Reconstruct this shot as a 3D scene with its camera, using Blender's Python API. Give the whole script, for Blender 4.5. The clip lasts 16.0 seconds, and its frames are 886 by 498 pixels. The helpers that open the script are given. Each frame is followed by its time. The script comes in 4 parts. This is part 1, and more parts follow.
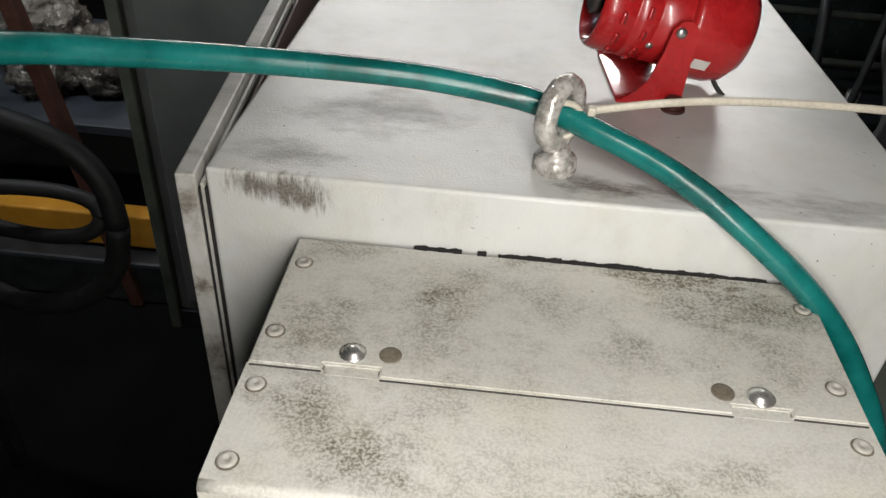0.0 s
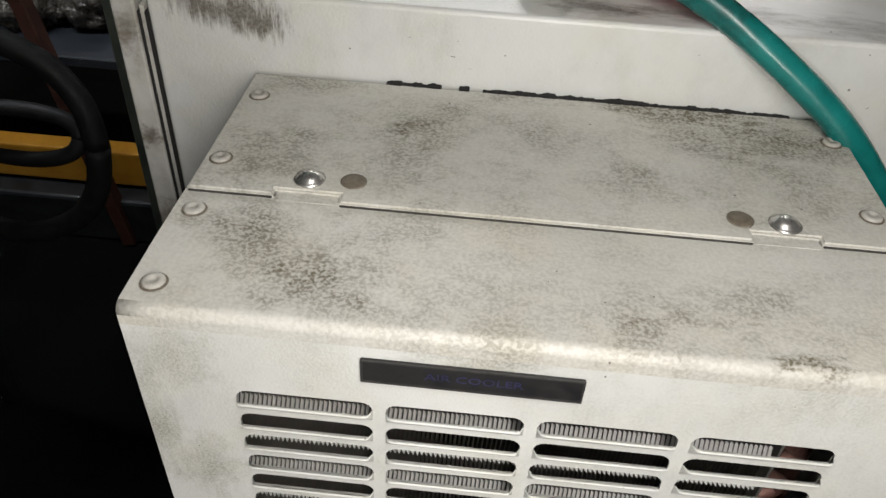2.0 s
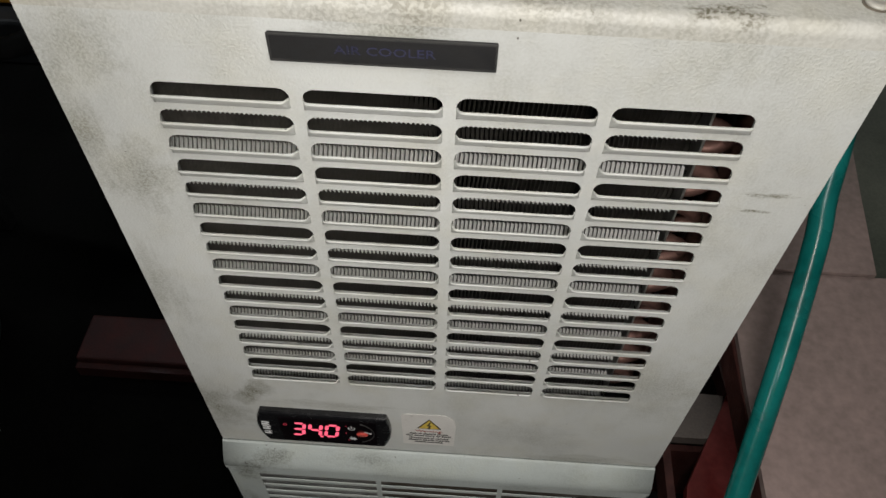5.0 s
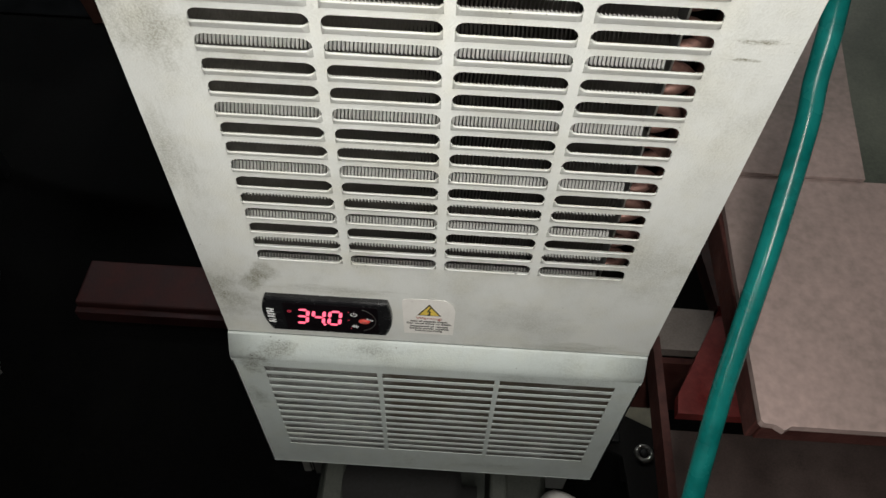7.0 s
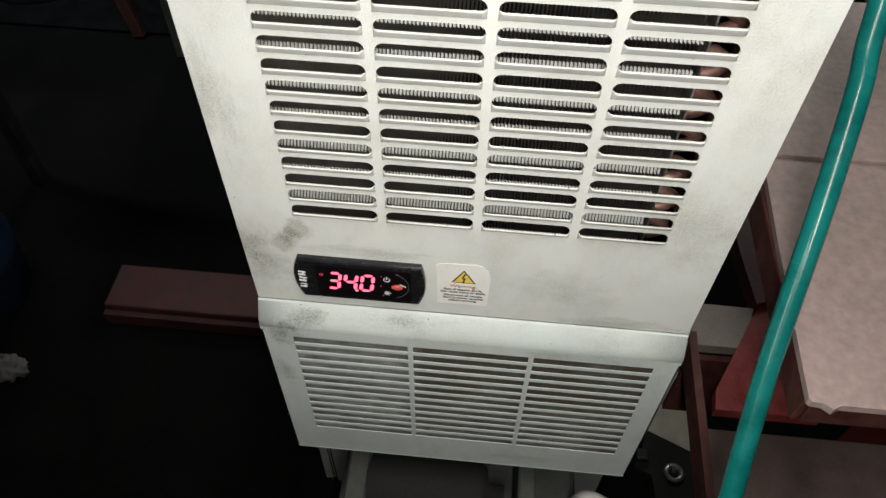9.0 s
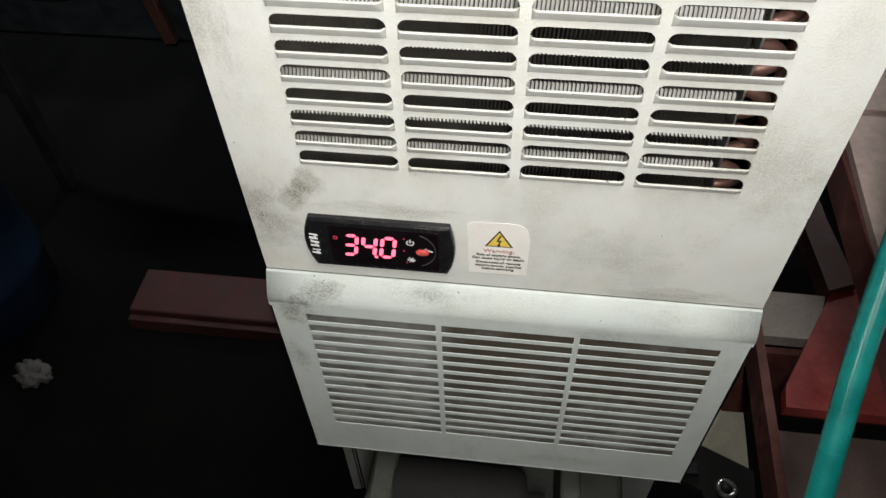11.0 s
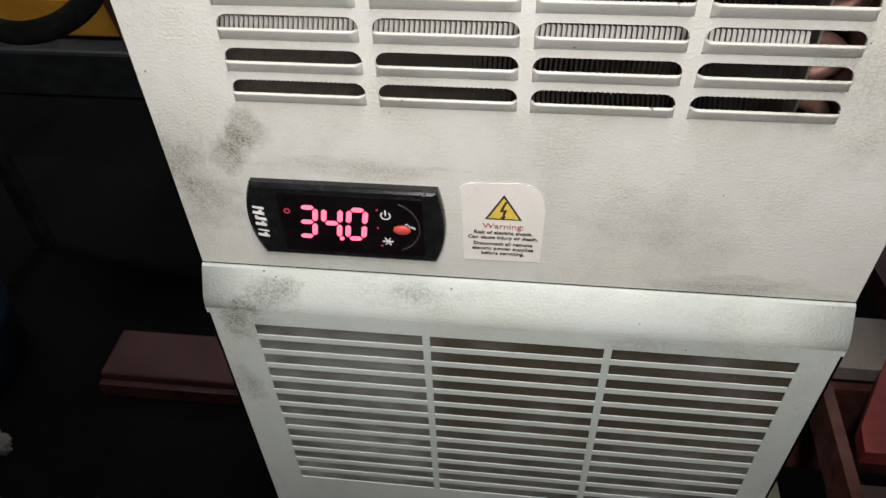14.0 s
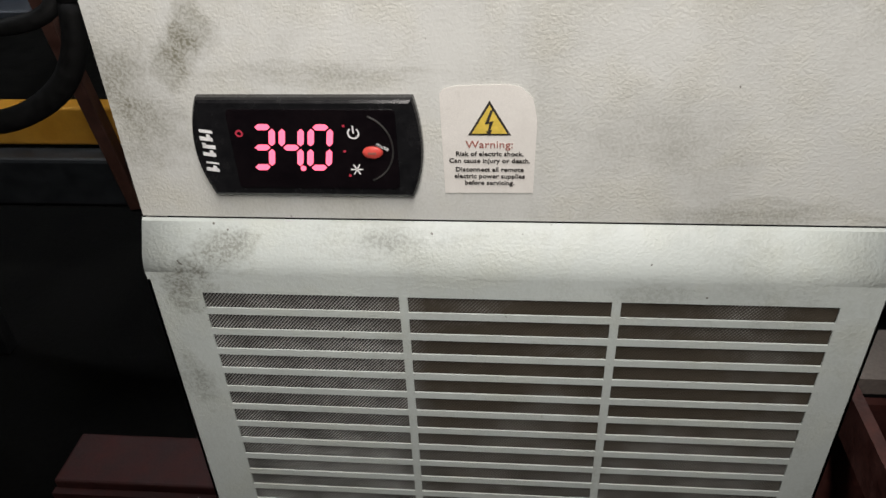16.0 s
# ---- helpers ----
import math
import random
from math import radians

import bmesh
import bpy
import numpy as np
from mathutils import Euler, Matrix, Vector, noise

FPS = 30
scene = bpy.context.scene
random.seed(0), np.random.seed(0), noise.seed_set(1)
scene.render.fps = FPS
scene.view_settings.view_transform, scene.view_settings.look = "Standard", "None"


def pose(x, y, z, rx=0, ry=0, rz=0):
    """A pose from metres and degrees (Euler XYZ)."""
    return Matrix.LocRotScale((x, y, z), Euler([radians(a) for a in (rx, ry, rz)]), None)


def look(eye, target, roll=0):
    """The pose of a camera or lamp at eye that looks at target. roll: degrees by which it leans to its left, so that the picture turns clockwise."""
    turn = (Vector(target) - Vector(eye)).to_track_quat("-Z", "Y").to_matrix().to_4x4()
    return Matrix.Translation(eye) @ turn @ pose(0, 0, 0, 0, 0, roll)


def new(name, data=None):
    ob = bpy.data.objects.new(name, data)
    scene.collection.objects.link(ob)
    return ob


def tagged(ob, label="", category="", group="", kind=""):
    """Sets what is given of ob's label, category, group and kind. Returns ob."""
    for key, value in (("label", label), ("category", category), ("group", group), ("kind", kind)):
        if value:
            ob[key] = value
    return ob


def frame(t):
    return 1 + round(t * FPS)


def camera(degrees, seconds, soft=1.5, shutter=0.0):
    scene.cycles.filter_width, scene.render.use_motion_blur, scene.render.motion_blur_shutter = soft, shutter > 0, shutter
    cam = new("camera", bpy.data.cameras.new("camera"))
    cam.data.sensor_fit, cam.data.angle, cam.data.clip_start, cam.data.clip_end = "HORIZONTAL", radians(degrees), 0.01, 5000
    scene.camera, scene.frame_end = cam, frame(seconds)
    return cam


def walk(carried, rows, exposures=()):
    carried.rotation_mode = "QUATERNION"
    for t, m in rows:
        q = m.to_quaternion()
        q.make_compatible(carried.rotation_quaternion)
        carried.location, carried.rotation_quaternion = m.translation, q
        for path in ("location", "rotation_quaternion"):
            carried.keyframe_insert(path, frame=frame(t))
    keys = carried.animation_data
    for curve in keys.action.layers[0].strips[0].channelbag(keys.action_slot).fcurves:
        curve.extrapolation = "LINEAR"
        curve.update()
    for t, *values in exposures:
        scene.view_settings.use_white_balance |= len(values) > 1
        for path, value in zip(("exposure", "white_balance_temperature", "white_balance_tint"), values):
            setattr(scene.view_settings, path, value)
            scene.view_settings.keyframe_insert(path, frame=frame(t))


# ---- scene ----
cam = camera(60.4, 16.0)
PATH = [
    (0, (-0.042, -0.174, 1.452), (-0.122, 1.435, 0.266), 3.8),
    (0.5, (-0.044, -0.179, 1.434), (-0.096, 1.423, 0.237), 4.3),
    (1, (-0.04, -0.181, 1.417), (-0.113, 1.394, 0.186), 3.4),
    (1.5, (-0.032, -0.178, 1.399), (-0.116, 1.386, 0.155), 3.5),
    (2, (-0.026, -0.169, 1.376), (-0.103, 1.372, 0.104), 3.5),
    (2.5, (-0.017, -0.168, 1.359), (-0.077, 1.339, 0.045), 3.3),
    (3, (-0.01, -0.173, 1.35), (-0.017, 1.301, -0.002), 3.8),
    (3.5, (-0.004, -0.181, 1.345), (-0.026, 1.264, -0.038), 2.4),
    (4, (0.001, -0.191, 1.341), (-0.1, 1.202, -0.091), 0.7),
    (4.5, (0.005, -0.201, 1.338), (-0.07, 1.116, -0.166), 0.9),
    (4.7, (0.007, -0.2, 1.337), (-0.054, 1.072, -0.205), 1.3),
    (6.8, (0.005, -0.245, 1.319), (-0.014, 0.935, -0.295), 2.7),
    (7, (0.007, -0.248, 1.315), (-0.02, 0.929, -0.301), 2.4),
    (7.5, (0.005, -0.256, 1.309), (-0.051, 0.929, -0.301), 1.5),
    (8, (0.008, -0.265, 1.305), (-0.087, 0.919, -0.304), -0.2),
    (8.5, (0.006, -0.273, 1.298), (-0.09, 0.93, -0.297), 0.3),
    (9, (0.003, -0.275, 1.282), (-0.095, 0.965, -0.285), 1.2),
    (9.5, (0.001, -0.272, 1.261), (-0.136, 0.961, -0.307), -0.3),
    (9.7, (0.002, -0.273, 1.254), (-0.152, 0.967, -0.308), -0.9),
    (11.8, (0.006, -0.242, 1.179), (-0.228, 1.027, -0.349), -3.9),
    (12, (0.008, -0.236, 1.169), (-0.239, 1.03, -0.359), -4.5),
    (12.5, (0.008, -0.226, 1.15), (-0.229, 1.047, -0.374), -4.0),
    (13, (0.006, -0.223, 1.136), (-0.24, 1.103, -0.341), -4.6),
    (13.5, (0.003, -0.223, 1.121), (-0.215, 1.13, -0.336), -3.4),
    (14, (0.003, -0.227, 1.107), (-0.207, 1.193, -0.285), -2.5),
    (14.5, (0.002, -0.226, 1.091), (-0.169, 1.238, -0.261), -0.4),
    (15, (0.005, -0.225, 1.067), (-0.21, 1.261, -0.254), -2.2),
    (15.5, (0.003, -0.228, 1.043), (-0.226, 1.291, -0.238), -2.9),
    (16, (0.002, -0.24, 1.021), (-0.172, 1.398, -0.114), -2.4),
]
walk(cam, [(t, look(eye, target, roll)) for t, eye, target, roll in PATH],
     [(0, 0.30, 6450, 12), (1.0, 0.14, 6450, 12), (1.5, 0.04, 6450, 12), (2.5, -0.1, 6400, 12), (3.5, -0.32, 6400, 12), (4.5, -0.44, 6400, 11), (6.0, 0.05, 6400, 10), (7.0, 0.24, 6400, 9), (8.0, 0.42, 6400, 9), (9.0, 0.68, 6400, 9), (9.7, 0.80, 6400, 9),
      (12.0, 0.86, 6400, 11), (13.0, 0.87, 6400, 11), (14.0, 0.79, 6450, 13), (16.0, 0.72, 6500, 13)])

# ---- light ----
world = bpy.data.worlds.new("workshop_air")
world.use_nodes = True
world.node_tree.nodes["Background"].inputs[0].default_value = (0.75, 0.82, 0.9, 1)
world.node_tree.nodes["Background"].inputs[1].default_value = 0.0007
scene.world = world


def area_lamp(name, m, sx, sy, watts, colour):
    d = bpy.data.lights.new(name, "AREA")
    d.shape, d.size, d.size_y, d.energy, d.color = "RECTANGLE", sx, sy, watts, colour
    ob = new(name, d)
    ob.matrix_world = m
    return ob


# fixed stand-ins for the hand-held phone's light: over the hood, low before the display
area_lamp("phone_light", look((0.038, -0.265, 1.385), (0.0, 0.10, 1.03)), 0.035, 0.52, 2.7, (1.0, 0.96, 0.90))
area_lamp("phone_light_low", look((-0.06, -0.275, 1.085), (-0.04, 0.0, 0.97)), 0.03, 0.14, 0.2, (1.0, 0.96, 0.90))
# unseen tube under the workshop ceiling, placed for the sheen on the cabinet top
area_lamp("ceiling_tube_light", look((0.15, 3.3, 2.45), (0.0, 0.5, 1.2)), 2.4, 0.14, 42.0, (1.0, 0.985, 0.94))
# fill lamp added for the machines behind, aimed clear of the near floor
area_lamp("bay_fill_lamp", look((-1.2, 0.95, 2.2), (-0.95, 2.6, 1.75)), 1.0, 0.12, 40.0, (0.92, 0.97, 1.0))


# ---- materials ----
def nodes_of(name):
    m = bpy.data.materials.new(name)
    m.use_nodes = True
    nt = m.node_tree
    return m, nt, nt.nodes["Principled BSDF"]


def N(nt, kind, **kw):
    n = nt.nodes.new(kind)
    for k, v in kw.items():
        n.inputs[k.replace("_", " ")].default_value = v
    return n


def ramp(nt, src, a, b, ca, cb):
    r = nt.nodes.new("ShaderNodeValToRGB")
    r.color_ramp.elements[0].position, r.color_ramp.elements[1].position = a, b
    r.color_ramp.elements[0].color, r.color_ramp.elements[1].color = (*ca, 1), (*cb, 1)
    nt.links.new(src, r.inputs[0])
    return r.outputs[0]


def mix(nt, fac, a, b, mode="MIX"):
    m = nt.nodes.new("ShaderNodeMix")
    m.data_type, m.blend_type = "RGBA", mode
    for slot, v in ((0, fac), (6, a), (7, b)):
        if hasattr(v, "links"):
            nt.links.new(v, m.inputs[slot])
        else:
            m.inputs[slot].default_value = v if slot == 0 else (*v, 1)
    return m.outputs[2]


def maths(nt, op, a, b=0.0):
    m = nt.nodes.new("ShaderNodeMath")
    m.operation, m.use_clamp = op, op in ("MULTIPLY", "ADD")
    for i, v in enumerate((a, b)):
        if hasattr(v, "links"):
            nt.links.new(v, m.inputs[i])
        else:
            m.inputs[i].default_value = v
    return m.outputs[0]


def place(nt):
    return nt.nodes.new("ShaderNodeNewGeometry").outputs["Position"]


def noise_at(nt, pos, scale, detail=3.0, rough=0.55, stretch=None):
    if stretch:
        mp = nt.nodes.new("ShaderNodeMapping")
        mp.inputs["Scale"].default_value = stretch
        nt.links.new(pos, mp.inputs["Vector"])
        pos = mp.outputs[0]
    n = N(nt, "ShaderNodeTexNoise", Scale=scale, Detail=detail, Roughness=rough)
    nt.links.new(pos, n.inputs["Vector"])
    return n.outputs["Fac"]


def bump(nt, bsdf, height, strength, distance, under=None):
    b = nt.nodes.new("ShaderNodeBump")
    b.inputs["Strength"].default_value, b.inputs["Distance"].default_value = strength, distance
    nt.links.new(height, b.inputs["Height"])
    if under is not None:
        nt.links.new(under, b.inputs["Normal"])
    nt.links.new(b.outputs[0], bsdf.inputs["Normal"])
    return b.outputs[0]


def plain(name, c1, c2, scale=60.0, rough=0.5, metal=0.0, relief=0.15, fine=500.0, deep=0.0004, coat=0.0):
    """A surface with stains at one scale and grain at another."""
    m, nt, p = nodes_of(name)
    pos = place(nt)
    big, small = noise_at(nt, pos, scale, 4.0, 0.6), noise_at(nt, pos, fine, 2.0)
    col = ramp(nt, big, 0.35, 0.68, c1, c2)
    col = mix(nt, 0.25, col, ramp(nt, small, 0.3, 0.7, tuple(v * 0.6 for v in c1), tuple(min(1, v * 1.25) for v in c2)))
    nt.links.new(col, p.inputs["Base Color"])
    p.inputs["Metallic"].default_value = metal
    nt.links.new(ramp(nt, big, 0.3, 0.7, (rough * 0.8,) * 3, (min(1, rough * 1.25),) * 3), p.inputs["Roughness"])
    p.inputs["Coat Weight"].default_value = coat
    bump(nt, p, small, relief, deep)
    return m


def stain(nt, pos, centre, radius, stretch=(1.0, 1.0, 1.0), grain=None, rag=1.6, soft=(0.15, 1.15)):
    """A blot with a ragged rim: 1 inside, 0 outside."""
    off = nt.nodes.new("ShaderNodeVectorMath")
    off.operation = "SUBTRACT"
    nt.links.new(pos, off.inputs[0])
    off.inputs[1].default_value = centre
    sc = nt.nodes.new("ShaderNodeVectorMath")
    sc.operation = "MULTIPLY"
    nt.links.new(off.outputs[0], sc.inputs[0])
    sc.inputs[1].default_value = stretch
    d = nt.nodes.new("ShaderNodeVectorMath")
    d.operation = "LENGTH"
    nt.links.new(sc.outputs[0], d.inputs[0])
    rough_rim = noise_at(nt, pos, 1.1 / radius, 6.0, 0.72, grain or stretch)
    wander = maths(nt, "MULTIPLY_ADD", rough_rim, rag * 2)
    wander.node.inputs[2].default_value = -rag
    e = maths(nt, "SUBTRACT", maths(nt, "DIVIDE", d.outputs["Value"], radius), wander)
    return ramp(nt, e, *soft, (1, 1, 1), (0, 0, 0))


def paint(name, base, grime, wrinkle, dirt, blots=(), rough=0.42, seed=0.0, grain=900.0, settle=0.5, streak=(1, 1.6, 0.7), film=0.05, sag=0.12, patchy=0.3):
    """Light textured enamel with wrinkles, smeared dirt and blots (centre, radius, strength, stretch)."""
    m, nt, p = nodes_of(name)
    pos = place(nt)
    big = noise_at(nt, pos, 13.0 + seed, 6.0, 0.68, streak)
    mid = noise_at(nt, pos, 60.0 + seed, 5.0, 0.65, streak)
    wr = noise_at(nt, pos, grain, 2.0, 0.5)
    wr.node.inputs["Distortion"].default_value = 0.35
    patch = noise_at(nt, pos, 33.0 + seed, 3.0, 0.6)
    speck = noise_at(nt, pos, 360.0 + seed, 1.0, 0.3)
    fac = maths(nt, "MULTIPLY", ramp(nt, big, 0.41, 0.7, (0, 0, 0), (1, 1, 1)), ramp(nt, mid, 0.36, 0.66, (0.15,) * 3, (1, 1, 1)))
    fac = maths(nt, "MULTIPLY", fac, dirt)
    for c, rad, st, *how in blots:
        fac = maths(nt, "ADD", fac, maths(nt, "MULTIPLY", stain(nt, pos, c, rad, *how), st))
    fac = maths(nt, "ADD", fac, film)
    # dirt settles in the hollows of the wrinkled paint
    fac = maths(nt, "MULTIPLY", fac, ramp(nt, wr, 0.41, 0.60, (1, 1, 1), (settle,) * 3))
    tone = ramp(nt, noise_at(nt, pos, 6.0, 3.0), 0.3, 0.7, tuple(v * 0.87 for v in base), tuple(min(0.9, v * 1.08) for v in base))
    # faint yellowing in patches
    tone = mix(nt, maths(nt, "MULTIPLY", ramp(nt, patch, 0.45, 0.75, (0, 0, 0), (1, 1, 1)), 0.35), tone, (base[0] * 0.95, base[1] * 0.9, base[2] * 0.75))
    col = mix(nt, fac, tone, grime)
    col = mix(nt, maths(nt, "MULTIPLY", ramp(nt, speck, 0.80, 0.815, (0, 0, 0), (1, 1, 1)), 0.85), col, (0.09, 0.08, 0.065))
    nt.links.new(col, p.inputs["Base Color"])
    gloss = maths(nt, "MULTIPLY_ADD", mid, patchy)
    gloss.node.inputs[2].default_value = rough - patchy / 2
    nt.links.new(maths(nt, "ADD", gloss, maths(nt, "MULTIPLY", fac, 0.25)), p.inputs["Roughness"])
    # the wrinkle comes and goes over the sheet
    coarse = maths(nt, "MULTIPLY", wr, ramp(nt, patch, 0.35, 0.65, (0.35,) * 3, (1, 1, 1)))
    b = bump(nt, p, big, sag, 0.002)
    bump(nt, p, coarse, wrinkle, 0.0006, b)
    return m


GREY = (0.60, 0.595, 0.55)
M_top = paint("wrinkled_enamel_top", GREY, (0.125, 0.112, 0.072), 0.5, 0.8,
              (((-0.1, 0.038, 1.2), 0.03, 0.62), ((-0.075, 0.02, 1.2), 0.02, 0.5), ((0.03, 0.014, 1.2), 0.014, 0.5), ((-0.05, 0.055, 1.2), 0.02, 0.35),
               ((0.10, 0.135, 1.2), 0.03, 0.5, (0.6, 1.4, 1)), ((0.06, 0.16, 1.2), 0.014, 0.7, (0.25, 1, 1)), ((-0.11, 0.158, 1.2), 0.016, 0.5, (0.5, 1, 1)),
               ((0.04, 0.1, 1.2), 0.022, 0.45), ((-0.115, 0.09, 1.2), 0.02, 0.5), ((-0.06, 0.105, 1.2), 0.02, 0.4, (1, 0.6, 1)), ((0.0, 0.12, 1.2), 0.02, 0.35),
               ((0.085, 0.005, 1.2), 0.007, 0.9, (0.6, 1.4, 1)), ((0.11, 0.1, 1.2), 0.018, 0.35)), 0.42, 0.0, 680.0, 0.4, (1, 1.6, 0.7), 0.14)
M_front = paint("wrinkled_enamel_front", (0.615, 0.625, 0.60), (0.165, 0.158, 0.112), 0.6, 0.45,
                (((-0.1045, 0.0, 0.9415), 0.0100, 0.5, (1, 1, 0.9), None, 0.8, (0.6, 1.15)), ((-0.1150, 0.0, 0.9275), 0.0080, 0.45, (1, 1, 0.8), None, 0.8, (0.6, 1.15)), ((-0.1100, 0.0, 0.9345), 0.0085, 0.35, (1, 1, 0.9), None, 0.8, (0.6, 1.15)), ((-0.137, 0.0, 1.14), 0.012, 0.5, (1, 1, 0.4)), ((-0.136, 0.0, 1.04), 0.012, 0.4, (1, 1, 0.3)), ((-0.134, 0.0, 0.925), 0.014, 0.5, (1, 1, 0.6)), ((-0.128, 0.0, 1.178), 0.02, 0.4), ((-0.120, 0.0, 1.115), 0.016, 0.45, (1, 1, 0.7)),
                 ((-0.125, 0.0, 0.905), 0.018, 0.45), ((0.09, 0.0, 0.872), 0.008, 0.5, (0.2, 1, 1)), ((0.115, 0.0, 0.97), 0.035, 0.3), ((-0.02, 0.0, 1.194), 0.01, 0.5, (0.25, 1, 1)),
                 ((0.1234, 0.0, 1.1245), 0.0035, 0.9, (0.35, 1, 2.2)), ((0.1187, 0.0, 1.1156), 0.003, 0.8, (0.4, 1, 2.2)), ((-0.06, 0.0, 0.925), 0.006, 0.4, (0.15, 1, 1)),
                 ((0.06, 0.0, 0.9), 0.02, 0.25, (0.5, 1, 1))), 0.38, 2.0, 900.0, 0.55, (1, 1.6, 0.7), 0.05, 0.05)
M_cover = paint("wrinkled_enamel_cover", (0.515, 0.56, 0.54), (0.165, 0.168, 0.14), 0.6, 0.4,
                (((-0.107, -0.008, 0.858), 0.011, 0.7, (0.7, 1, 1)), ((-0.125, -0.01, 0.843), 0.014, 0.8), ((-0.132, -0.01, 0.79), 0.01, 0.5, (1, 1, 0.6)),
                 ((-0.05, -0.006, 0.862), 0.008, 0.35, (0.2, 1, 1)), ((0.05, -0.01, 0.675), 0.01, 0.3, (0.3, 1, 1)), ((0.06, -0.01, 0.843), 0.008, 0.3, (0.3, 1, 1))), 0.46, 4.0, 800.0, 0.5, (1, 1.6, 0.7), 0.05, 0.05)
M_cab = paint("smooth_enamel_cabinet", (0.63, 0.645, 0.62), (0.12, 0.108, 0.088), 0.5, 0.22,
              (((-0.148, 0.166, 1.231), 0.0085, 1.0, (0.30, 1, 0.8), (1.6, 1, 0.25)), ((-0.135, 0.166, 1.225), 0.006, 0.9, (0.4, 1, 0.7), (2.0, 1, 0.3)), ((-0.17, 0.166, 1.234), 0.005, 0.6, (0.5, 1, 0.6), (2.0, 1, 0.3)),
               ((-0.11, 0.25, 1.24), 0.03, 0.5, (0.6, 1, 1)), ((-0.15, 0.19, 1.24), 0.018, 0.5, (0.5, 1, 1)),
               ((0.02, 0.183, 1.24), 0.013, 0.8, (0.45, 1, 1)), ((0.08, 0.186, 1.24), 0.014, 0.6, (0.3, 1, 1)), ((0.15, 0.184, 1.24), 0.013, 0.5, (0.3, 1, 1)),
               ((-0.03, 0.29, 1.24), 0.03, 0.4)), 0.31, 6.0, 650.0, 0.85, (1, 1.2, 0.7), 0.06, 0.0, 0.06)
M_rim = paint("worn_panel_edge", (0.5, 0.5, 0.47), (0.13, 0.115, 0.09), 0.2, 0.7, (((-0.2, 0.16, 1.1), 0.02, 0.7), ((-0.2, 0.16, 1.22), 0.015, 0.7), ((-0.2, 0.16, 1.16), 0.008, 0.9)), 0.4, 9.0, 420.0, 0.85)
M_inner = plain("unpainted_gap", (0.10, 0.055, 0.05), (0.16, 0.10, 0.09), 40, 0.6)
M_gasket = plain("black_foam", (0.006, 0.006, 0.006), (0.015, 0.014, 0.013), 300, 0.95, relief=0.6, fine=900)
# one fin metal in two tones: pale for its glints, dark between them
M_glint = plain("pale_fin_glint", (0.88, 0.87, 0.83), (0.93, 0.93, 0.90), 120, 0.34, 0.2, 0.05)
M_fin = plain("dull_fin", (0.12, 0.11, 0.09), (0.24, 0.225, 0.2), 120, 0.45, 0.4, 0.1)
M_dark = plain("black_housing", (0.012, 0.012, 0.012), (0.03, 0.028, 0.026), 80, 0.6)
M_copper = plain("copper_tube", (0.17, 0.085, 0.068), (0.34, 0.19, 0.155), 60, 0.45, 0.5, 0.1)
M_plastic = plain("black_plastic", (0.006, 0.006, 0.007), (0.012, 0.012, 0.013), 200, 0.24, fine=1800, deep=0.0001)
M_glossy = plain("glossy_black_window", (0.004, 0.003, 0.004), (0.007, 0.005, 0.006), 100, 0.14, relief=0.02)
M_tag = plain("black_tag", (0.005, 0.005, 0.006), (0.010, 0.0095, 0.009), 200, 0.55, fine=1500)
M_tagtext = plain("navy_print", (0.018, 0.018, 0.05), (0.03, 0.03, 0.08), 200, 0.4)
M_tagrim = plain("tag_bevel", (0.02, 0.02, 0.02), (0.04, 0.038, 0.036), 200, 0.5)
M_sticker = plain("sticker_film", (0.66, 0.64, 0.60), (0.76, 0.74, 0.70), 50, 0.3, fine=5000, relief=0.02)
M_yellow = plain("warning_yellow", (0.62, 0.45, 0.07), (0.72, 0.53, 0.10), 300, 0.35, relief=0.03)
M_ink = plain("black_ink", (0.02, 0.017, 0.015), (0.045, 0.04, 0.035), 400, 0.5, relief=0.02)
M_redink = plain("red_brown_ink", (0.28, 0.09, 0.07), (0.36, 0.13, 0.10), 400, 0.5, relief=0.02)
M_white = plain("white_print", (0.7, 0.7, 0.7), (0.82, 0.82, 0.82), 300, 0.45, relief=0.02)
M_button = plain("red_button", (0.55, 0.05, 0.04), (0.68, 0.09, 0.07), 300, 0.4, relief=0.03)
M_steel = plain("zinc_steel", (0.5, 0.49, 0.46), (0.72, 0.71, 0.68), 90, 0.3, 0.9, 0.1)
M_rivet = paint("painted_rivet", (0.46, 0.45, 0.41), (0.1, 0.09, 0.065), 0.2, 0.8, (), 0.4, 3.0)
M_plug = plain("brown_plug", (0.12, 0.10, 0.075), (0.19, 0.165, 0.125), 250, 0.55)
# near-black standing for the shade inside recesses, slots and gaps
M_socket = plain("recess_shade", (0.02, 0.018, 0.016), (0.04, 0.036, 0.032), 300, 0.7)
M_siren = plain("red_gloss_paint", (0.40, 0.010, 0.014), (0.50, 0.022, 0.022), 30, 0.28, 0.0, 0.06, 300, 0.0003, 0.4)
M_tie = plain("yellowed_nylon", (0.50, 0.46, 0.37), (0.62, 0.58, 0.48), 50, 0.45, relief=0.05)
M_eye = plain("grubby_galvanised_paint", (0.20, 0.18, 0.15), (0.72, 0.70, 0.66), 150, 0.27, 0.3, 0.5, 260, 0.0008, 0.3)
M_redsteel = plain("red_oxide_steel", (0.13, 0.010, 0.009), (0.21, 0.032, 0.027), 40, 0.5, 0.0, 0.3, 220, 0.0008)
